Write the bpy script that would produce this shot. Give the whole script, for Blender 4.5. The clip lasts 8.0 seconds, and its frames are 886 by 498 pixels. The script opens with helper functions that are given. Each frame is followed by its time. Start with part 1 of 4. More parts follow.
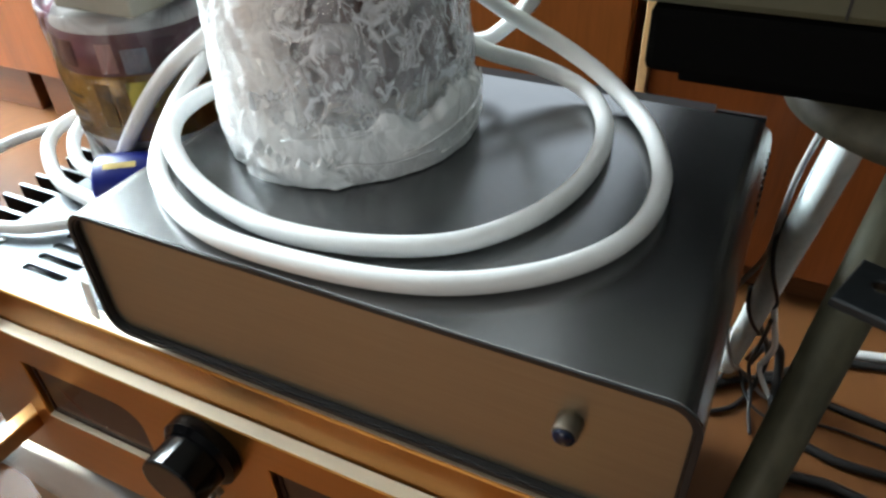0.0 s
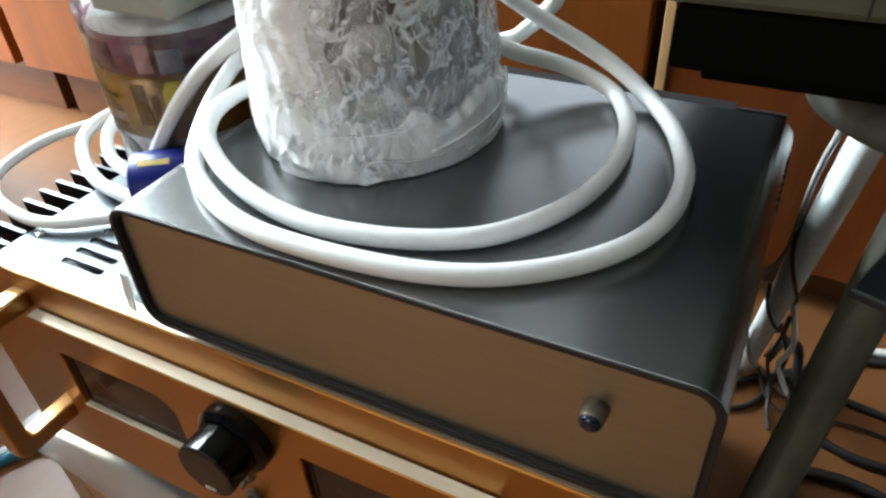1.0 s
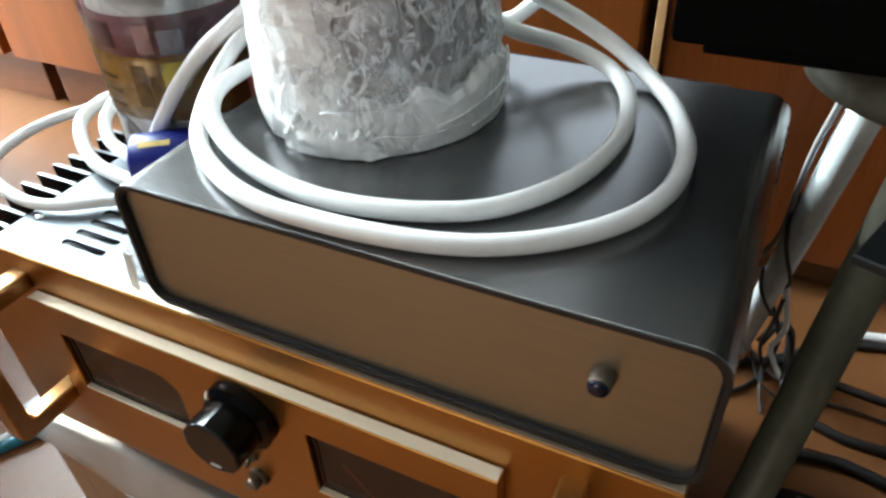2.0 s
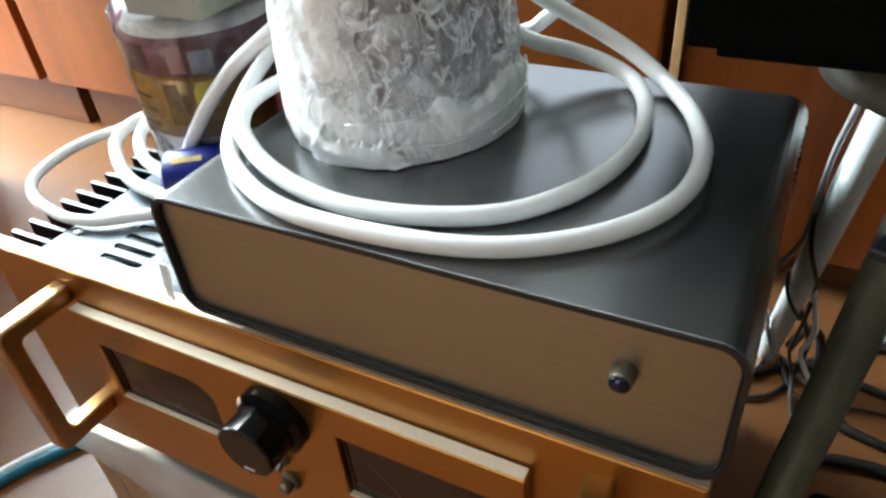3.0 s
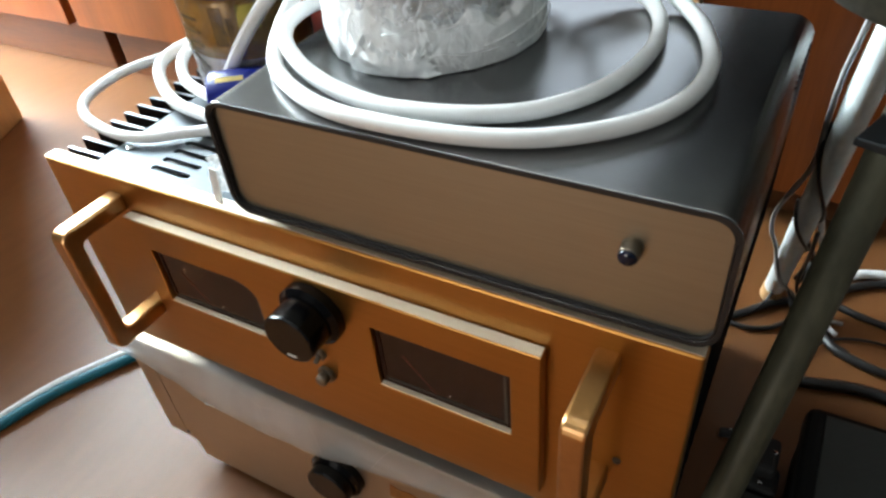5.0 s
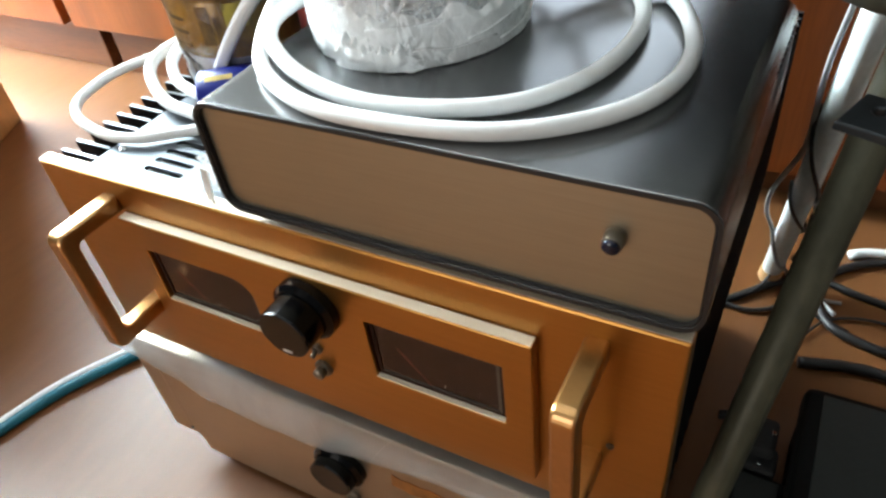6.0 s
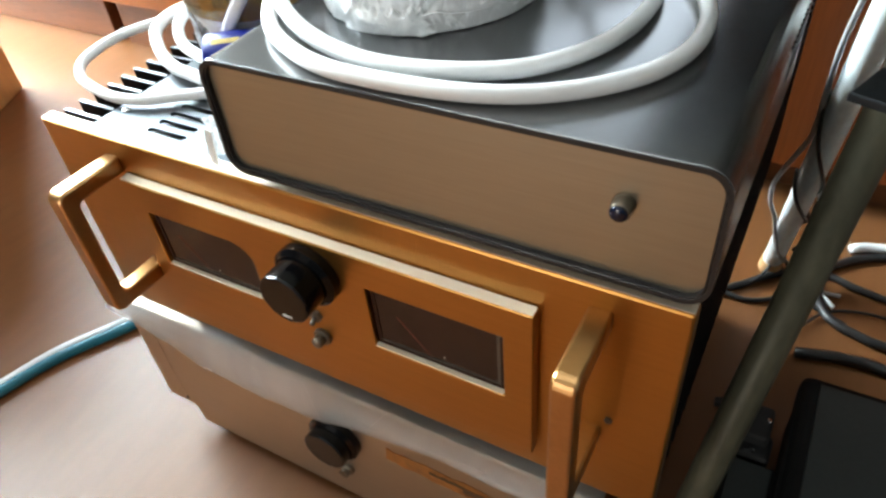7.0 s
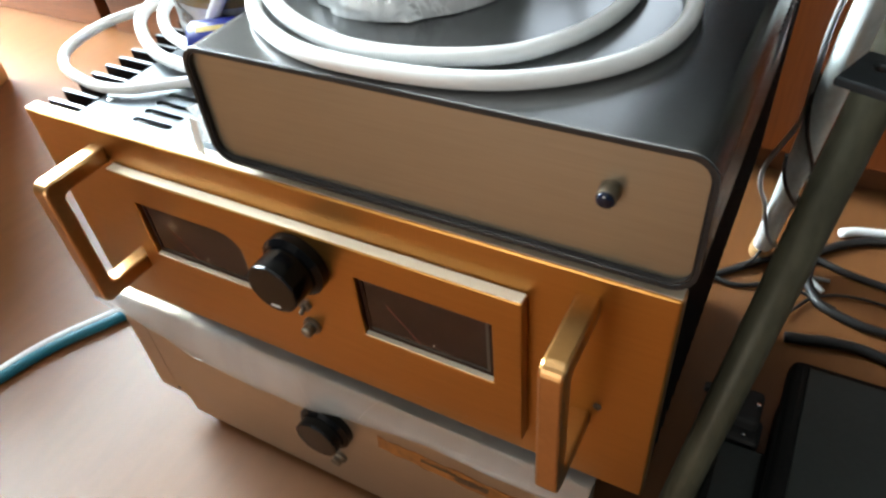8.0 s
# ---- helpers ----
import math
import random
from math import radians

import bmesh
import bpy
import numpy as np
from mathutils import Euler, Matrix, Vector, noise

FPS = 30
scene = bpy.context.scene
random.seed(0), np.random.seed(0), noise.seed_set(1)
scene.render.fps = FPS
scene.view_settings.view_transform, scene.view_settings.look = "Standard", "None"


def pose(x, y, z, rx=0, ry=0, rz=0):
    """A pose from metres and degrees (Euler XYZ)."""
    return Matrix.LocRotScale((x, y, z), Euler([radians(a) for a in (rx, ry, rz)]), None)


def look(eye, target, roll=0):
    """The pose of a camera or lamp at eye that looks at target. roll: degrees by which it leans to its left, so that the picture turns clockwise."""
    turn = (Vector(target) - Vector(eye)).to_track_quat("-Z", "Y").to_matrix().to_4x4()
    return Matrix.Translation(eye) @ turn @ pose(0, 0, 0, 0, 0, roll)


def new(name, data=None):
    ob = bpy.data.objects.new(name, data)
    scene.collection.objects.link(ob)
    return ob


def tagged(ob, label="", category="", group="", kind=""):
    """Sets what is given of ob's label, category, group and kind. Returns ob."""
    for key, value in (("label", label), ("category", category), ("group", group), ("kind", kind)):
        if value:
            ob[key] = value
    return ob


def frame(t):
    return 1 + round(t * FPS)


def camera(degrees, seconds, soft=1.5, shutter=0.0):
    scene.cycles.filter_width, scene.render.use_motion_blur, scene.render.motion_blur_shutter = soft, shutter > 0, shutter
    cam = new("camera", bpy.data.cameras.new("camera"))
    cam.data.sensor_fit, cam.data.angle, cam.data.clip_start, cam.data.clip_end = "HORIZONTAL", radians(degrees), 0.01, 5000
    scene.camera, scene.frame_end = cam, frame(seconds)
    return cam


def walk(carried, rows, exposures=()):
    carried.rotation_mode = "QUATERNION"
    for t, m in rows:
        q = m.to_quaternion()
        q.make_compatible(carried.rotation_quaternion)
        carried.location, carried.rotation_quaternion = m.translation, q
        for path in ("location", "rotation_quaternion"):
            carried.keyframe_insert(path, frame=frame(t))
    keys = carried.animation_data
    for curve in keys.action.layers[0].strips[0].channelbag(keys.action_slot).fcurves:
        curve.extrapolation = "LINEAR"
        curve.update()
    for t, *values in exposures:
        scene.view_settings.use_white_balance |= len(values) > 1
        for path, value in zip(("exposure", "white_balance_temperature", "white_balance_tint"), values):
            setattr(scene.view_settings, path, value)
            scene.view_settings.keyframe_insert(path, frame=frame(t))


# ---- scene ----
cam = camera(64.3, 8.0, soft=2.6, shutter=0.5)
PATH = [
    (0, (0.427, -0.148, 0.585), (-0.297, 1.263, -0.633), -2.3),
    (0.5, (0.423, -0.153, 0.589), (-0.309, 1.253, -0.63), -2.7),
    (1, (0.426, -0.158, 0.589), (-0.335, 1.233, -0.63), -3.1),
    (1.5, (0.424, -0.151, 0.587), (-0.304, 1.258, -0.633), -3.3),
    (2, (0.423, -0.168, 0.584), (-0.307, 1.229, -0.647), -2.7),
    (3.3, (0.429, -0.176, 0.588), (-0.39, 1.21, -0.599), -5.9),
    (3.5, (0.429, -0.176, 0.595), (-0.383, 1.165, -0.647), -6.9),
    (4, (0.429, -0.184, 0.604), (-0.408, 1.181, -0.594), -7.1),
    (4.5, (0.44, -0.209, 0.598), (-0.382, 1.112, -0.659), -6.2),
    (4.7, (0.441, -0.217, 0.591), (-0.375, 1.081, -0.693), -5.9),
    (5.8, (0.452, -0.215, 0.577), (-0.388, 1.097, -0.677), -6.4),
    (6, (0.451, -0.214, 0.586), (-0.372, 1.061, -0.717), -7.9),
    (6.5, (0.45, -0.217, 0.583), (-0.367, 1.061, -0.72), -7.0),
    (7, (0.45, -0.221, 0.576), (-0.36, 1.04, -0.748), -5.9),
    (7.5, (0.453, -0.22, 0.577), (-0.344, 1.033, -0.764), -6.1),
    (8, (0.452, -0.219, 0.575), (-0.333, 1.03, -0.776), -6.0),
]
EXPOSURES = [(0, -0.28), (2, -0.20), (4, -0.10), (4.5, -0.18), (6, 0.17), (6.5, 0.18), (7, 0.30), (8, 0.29)]
BACK_POWER, LEFT_POWER, FRONT_POWER = 14, 575, 36
SEAT_Z = 0.472
walk(cam, [(t, look(eye, target, roll)) for t, eye, target, roll in PATH], EXPOSURES)

# ---- world and light ----
world = bpy.data.worlds.new("world")
scene.world = world
world.use_nodes = True
wn = world.node_tree.nodes
sky = wn.new("ShaderNodeTexSky")
sky.sky_type = "NISHITA"
sky.sun_disc = False
sky.sun_elevation, sky.sun_rotation = radians(35), radians(200)
wn["Background"].inputs["Strength"].default_value = 0.10
world.node_tree.links.new(sky.outputs[0], wn["Background"].inputs["Color"])


def window_light(name, at, target, w, h, power, colour):
    lamp = bpy.data.lights.new(name, "AREA")
    lamp.shape, lamp.size, lamp.size_y, lamp.energy, lamp.color = "RECTANGLE", w, h, power, colour
    ob = new(name, lamp)
    ob.matrix_world = look(at, target)
    return ob


window_light("window_light_back", (-0.65, 2.95, 1.60), (-0.5, -1, 1.25), 1.2, 1.2, BACK_POWER, (0.82, 0.92, 1.0))
window_light("window_light_left", (-1.97, 0.52, 1.10), (2, 0.48, 0.48), 1.36, 1.86, LEFT_POWER, (0.80, 0.935, 0.98))
# added fill for the camera-facing sides; no window is known there
window_light("fill_light_front", (-0.65, -3.54, 0.95), (-0.3, 1, 0.6), 1.2, 1.2, FRONT_POWER, (1.0, 0.95, 0.88))


# ---- materials ----
def material(name, base, rough=0.5, metal=0.0, var=0.12, scale=12.0, fine=180.0, bump=0.02, stretch=(1, 1, 1), coat=0.0, coat_rough=0.12,
             rough_var=0.1, spec=0.5, dark=None):
    """Two scales of variation: broad stains and fine grain, both in real size, with a little relief."""
    m = bpy.data.materials.new(name)
    m.use_nodes = True
    n, l = m.node_tree.nodes, m.node_tree.links
    b = n["Principled BSDF"]
    co = n.new("ShaderNodeTexCoord")
    mp = n.new("ShaderNodeMapping")
    mp.inputs["Scale"].default_value = stretch
    l.new(co.outputs["Object"], mp.inputs["Vector"])
    big, small = n.new("ShaderNodeTexNoise"), n.new("ShaderNodeTexNoise")
    big.inputs["Scale"].default_value, big.inputs["Detail"].default_value = scale, 6
    small.inputs["Scale"].default_value, small.inputs["Detail"].default_value = fine, 4
    l.new(mp.outputs[0], big.inputs["Vector"])
    l.new(mp.outputs[0], small.inputs["Vector"])
    both = n.new("ShaderNodeMath")
    both.operation = "MULTIPLY_ADD"
    l.new(small.outputs["Fac"], both.inputs[0])
    both.inputs[1].default_value = 0.45
    l.new(big.outputs["Fac"], both.inputs[2])
    ramp = n.new("ShaderNodeValToRGB")
    d = dark or tuple(c * (1 - 2.2 * var) for c in base)
    ramp.color_ramp.elements[0].position, ramp.color_ramp.elements[1].position = 0.45, 0.95
    ramp.color_ramp.elements[0].color = (*d, 1)
    ramp.color_ramp.elements[1].color = (*(min(1, c * (1 + var)) for c in base), 1)
    l.new(both.outputs[0], ramp.inputs[0])
    l.new(ramp.outputs[0], b.inputs["Base Color"])
    rr = n.new("ShaderNodeMapRange")
    rr.inputs["To Min"].default_value, rr.inputs["To Max"].default_value = max(0.02, rough - rough_var), min(1, rough + rough_var)
    l.new(big.outputs["Fac"], rr.inputs["Value"])
    l.new(rr.outputs[0], b.inputs["Roughness"])
    b.inputs["Metallic"].default_value = metal
    b.inputs["Specular IOR Level"].default_value = spec
    b.inputs["Coat Weight"].default_value = coat
    b.inputs["Coat Roughness"].default_value = coat_rough
    if bump:
        bp = n.new("ShaderNodeBump")
        bp.inputs["Strength"].default_value, bp.inputs["Distance"].default_value = bump * 5, 0.001
        l.new(small.outputs["Fac"], bp.inputs["Height"])
        l.new(bp.outputs[0], b.inputs["Normal"])
    return m


def glass_material(name, tint=(1, 1, 1), rough=0.03):
    m = bpy.data.materials.new(name)
    m.use_nodes = True
    b = m.node_tree.nodes["Principled BSDF"]
    b.inputs["Base Color"].default_value = (*tint, 1)
    b.inputs["Roughness"].default_value = rough
    b.inputs["Transmission Weight"].default_value = 1.0
    b.inputs["IOR"].default_value = 1.1
    return m


def film_material(name, milk, clear, scale, colour=(0.86, 0.87, 0.9), strength=0.6, thin=0.45, bare=0.44, shine=0.08, web=0.30, rough=0.09, sheen=0.9, tucks=0.75, wisps=False):
    """Thin crumpled plastic film: clear in the facets, milky along the folds, glossy all over."""
    m = bpy.data.materials.new(name)
    m.use_nodes = True
    n, l = m.node_tree.nodes, m.node_tree.links
    n.remove(n["Principled BSDF"])
    out = n["Material Output"]
    co = n.new("ShaderNodeTexCoord")
    warp = n.new("ShaderNodeTexNoise")
    warp.inputs["Scale"].default_value, warp.inputs["Detail"].default_value = scale * 0.35, 3
    add = n.new("ShaderNodeVectorMath")
    add.operation = "MULTIPLY_ADD"
    l.new(co.outputs["Object"], warp.inputs["Vector"])
    l.new(warp.outputs["Color"], add.inputs[0])
    add.inputs[1].default_value = (0.02, 0.02, 0.02)
    l.new(co.outputs["Object"], add.inputs[2])
    lean = n.new("ShaderNodeMapping")
    lean.inputs["Rotation"].default_value = (0.4, 0.5, 0.3)
    lean.inputs["Scale"].default_value = (1.25, 1.25, 0.6)
    l.new(add.outputs[0], lean.inputs["Vector"])
    if wisps:
        ridges = []
        for k, detail in ((0.45, 3), (1.3, 4)):
            rn, off, size = n.new("ShaderNodeTexNoise"), n.new("ShaderNodeMath"), n.new("ShaderNodeMath")
            rn.inputs["Scale"].default_value, rn.inputs["Detail"].default_value = scale * k, detail
            rn.inputs["Distortion"].default_value = 0.8
            l.new(lean.outputs[0], rn.inputs["Vector"])
            off.operation, size.operation = "MULTIPLY_ADD", "ABSOLUTE"
            off.inputs[1].default_value, off.inputs[2].default_value = 3.6, -1.8
            l.new(rn.outputs["Fac"], off.inputs[0])
            l.new(off.outputs[0], size.inputs[0])
            ridges.append(size)
        low = n.new("ShaderNodeMath")
        low.operation = "MINIMUM"
        l.new(ridges[0].outputs[0], low.inputs[0])
        l.new(ridges[1].outputs[0], low.inputs[1])
        near_fold = low.outputs[0]
    else:
        fold = n.new("ShaderNodeTexVoronoi")
        fold.feature = "DISTANCE_TO_EDGE"
        fold.inputs["Scale"].default_value = scale
        l.new(lean.outputs[0], fold.inputs["Vector"])
        near_fold = fold.outputs["Distance"]
    tuck = n.new("ShaderNodeTexVoronoi")
    tuck.feature = "DISTANCE_TO_EDGE"
    tuck.inputs["Scale"].default_value = scale * 0.6
    l.new(co.outputs["Object"], tuck.inputs["Vector"])
    line = n.new("ShaderNodeMapRange")
    line.inputs["From Max"].default_value = 0.07
    line.inputs["To Min"].default_value, line.inputs["To Max"].default_value = tucks, 0
    l.new(tuck.outputs["Distance"], line.inputs["Value"])
    crease = n.new("ShaderNodeTexNoise")
    crease.inputs["Scale"].default_value, crease.inputs["Detail"].default_value = scale * 0.9, 6
    crease.inputs["Distortion"].default_value = 2.5
    l.new(add.outputs[0], crease.inputs["Vector"])
    patch = n.new("ShaderNodeTexNoise")
    patch.inputs["Scale"].default_value, patch.inputs["Detail"].default_value = scale * 0.25, 5
    patch.inputs["Distortion"].default_value = 1.0
    l.new(co.outputs["Object"], patch.inputs["Vector"])
    width = n.new("ShaderNodeMapRange")
    width.inputs["From Min"].default_value, width.inputs["From Max"].default_value = 0.35, 0.7
    width.inputs["To Min"].default_value, width.inputs["To Max"].default_value = min(0.02, web), web
    l.new(crease.outputs["Fac"], width.inputs["Value"])
    edge = n.new("ShaderNodeMapRange")
    edge.inputs["To Min"].default_value, edge.inputs["To Max"].default_value = 1, 0
    l.new(width.outputs[0], edge.inputs["From Max"])
    l.new(near_fold, edge.inputs["Value"])
    broad = n.new("ShaderNodeMapRange")
    broad.inputs["From Min"].default_value, broad.inputs["From Max"].default_value = bare, bare + 0.20
    l.new(patch.outputs["Fac"], broad.inputs["Value"])
    lines = n.new("ShaderNodeMath")
    lines.operation = "MAXIMUM"
    l.new(edge.outputs[0], lines.inputs[0])
    l.new(line.outputs[0], lines.inputs[1])
    top = n.new("ShaderNodeMath")
    top.operation = "MAXIMUM"
    l.new(lines.outputs[0], top.inputs[0])
    l.new(broad.outputs[0], top.inputs[1])
    relief = n.new("ShaderNodeMath")
    relief.operation = "MULTIPLY_ADD"
    l.new(crease.outputs["Fac"], relief.inputs[0])
    relief.inputs[1].default_value = 0.8
    l.new(near_fold, relief.inputs[2])
    cover = n.new("ShaderNodeMapRange")
    cover.inputs["To Min"].default_value, cover.inputs["To Max"].default_value = clear, milk
    l.new(top.outputs[0], cover.inputs["Value"])
    bump = n.new("ShaderNodeBump")
    bump.inputs["Strength"].default_value, bump.inputs["Distance"].default_value = strength, 0.004
    l.new(relief.outputs[0], bump.inputs["Height"])
    see = n.new("ShaderNodeBsdfTransparent")
    see.inputs[0].default_value = (0.95, 0.96, 0.97, 1)
    dif = n.new("ShaderNodeBsdfDiffuse")
    dif.inputs[0].default_value = (*colour, 1)
    tra = n.new("ShaderNodeBsdfTranslucent")
    tra.inputs[0].default_value = (*colour, 1)
    gloss = n.new("ShaderNodeBsdfGlossy")
    gloss.inputs["Roughness"].default_value = rough
    for x in (dif, tra, gloss):
        l.new(bump.outputs[0], x.inputs["Normal"])
    soft = n.new("ShaderNodeMixShader")
    soft.inputs[0].default_value = thin
    l.new(dif.outputs[0], soft.inputs[1])
    l.new(tra.outputs[0], soft.inputs[2])
    body = n.new("ShaderNodeMixShader")
    l.new(cover.outputs[0], body.inputs[0])
    l.new(see.outputs[0], body.inputs[1])
    l.new(soft.outputs[0], body.inputs[2])
    fr = n.new("ShaderNodeFresnel")
    fr.inputs["IOR"].default_value = 1.5
    l.new(bump.outputs[0], fr.inputs["Normal"])
    gl = n.new("ShaderNodeMath")
    gl.operation = "MULTIPLY_ADD"
    l.new(fr.outputs[0], gl.inputs[0])
    gl.inputs[1].default_value, gl.inputs[2].default_value = sheen, shine
    last = n.new("ShaderNodeMixShader")
    l.new(gl.outputs[0], last.inputs[0])
    l.new(body.outputs[0], last.inputs[1])
    l.new(gloss.outputs[0], last.inputs[2])
    l.new(last.outputs[0], out.inputs["Surface"])
    return m


def milky_material(name, light, dark, scale, stretch):
    """Thin-walled translucent plastic with darker cells showing through."""
    m = bpy.data.materials.new(name)
    m.use_nodes = True
    n, l = m.node_tree.nodes, m.node_tree.links
    n.remove(n["Principled BSDF"])
    co = n.new("ShaderNodeTexCoord")
    mp = n.new("ShaderNodeMapping")
    mp.inputs["Scale"].default_value = stretch
    l.new(co.outputs["Object"], mp.inputs["Vector"])
    big = n.new("ShaderNodeTexNoise")
    big.inputs["Scale"].default_value, big.inputs["Detail"].default_value = scale, 4
    l.new(mp.outputs[0], big.inputs["Vector"])
    ramp = n.new("ShaderNodeValToRGB")
    ramp.color_ramp.elements[0].position, ramp.color_ramp.elements[1].position = 0.40, 0.56
    ramp.color_ramp.elements[0].color, ramp.color_ramp.elements[1].color = (*dark, 1), (*light, 1)
    l.new(big.outputs["Fac"], ramp.inputs[0])
    dif, tra, mix = n.new("ShaderNodeBsdfDiffuse"), n.new("ShaderNodeBsdfTranslucent"), n.new("ShaderNodeMixShader")
    mix.inputs[0].default_value = 0.12
    for k, x in enumerate((dif, tra)):
        l.new(ramp.outputs[0], x.inputs[0])
        l.new(x.outputs[0], mix.inputs[1 + k])
    l.new(mix.outputs[0], n["Material Output"].inputs["Surface"])
    return m


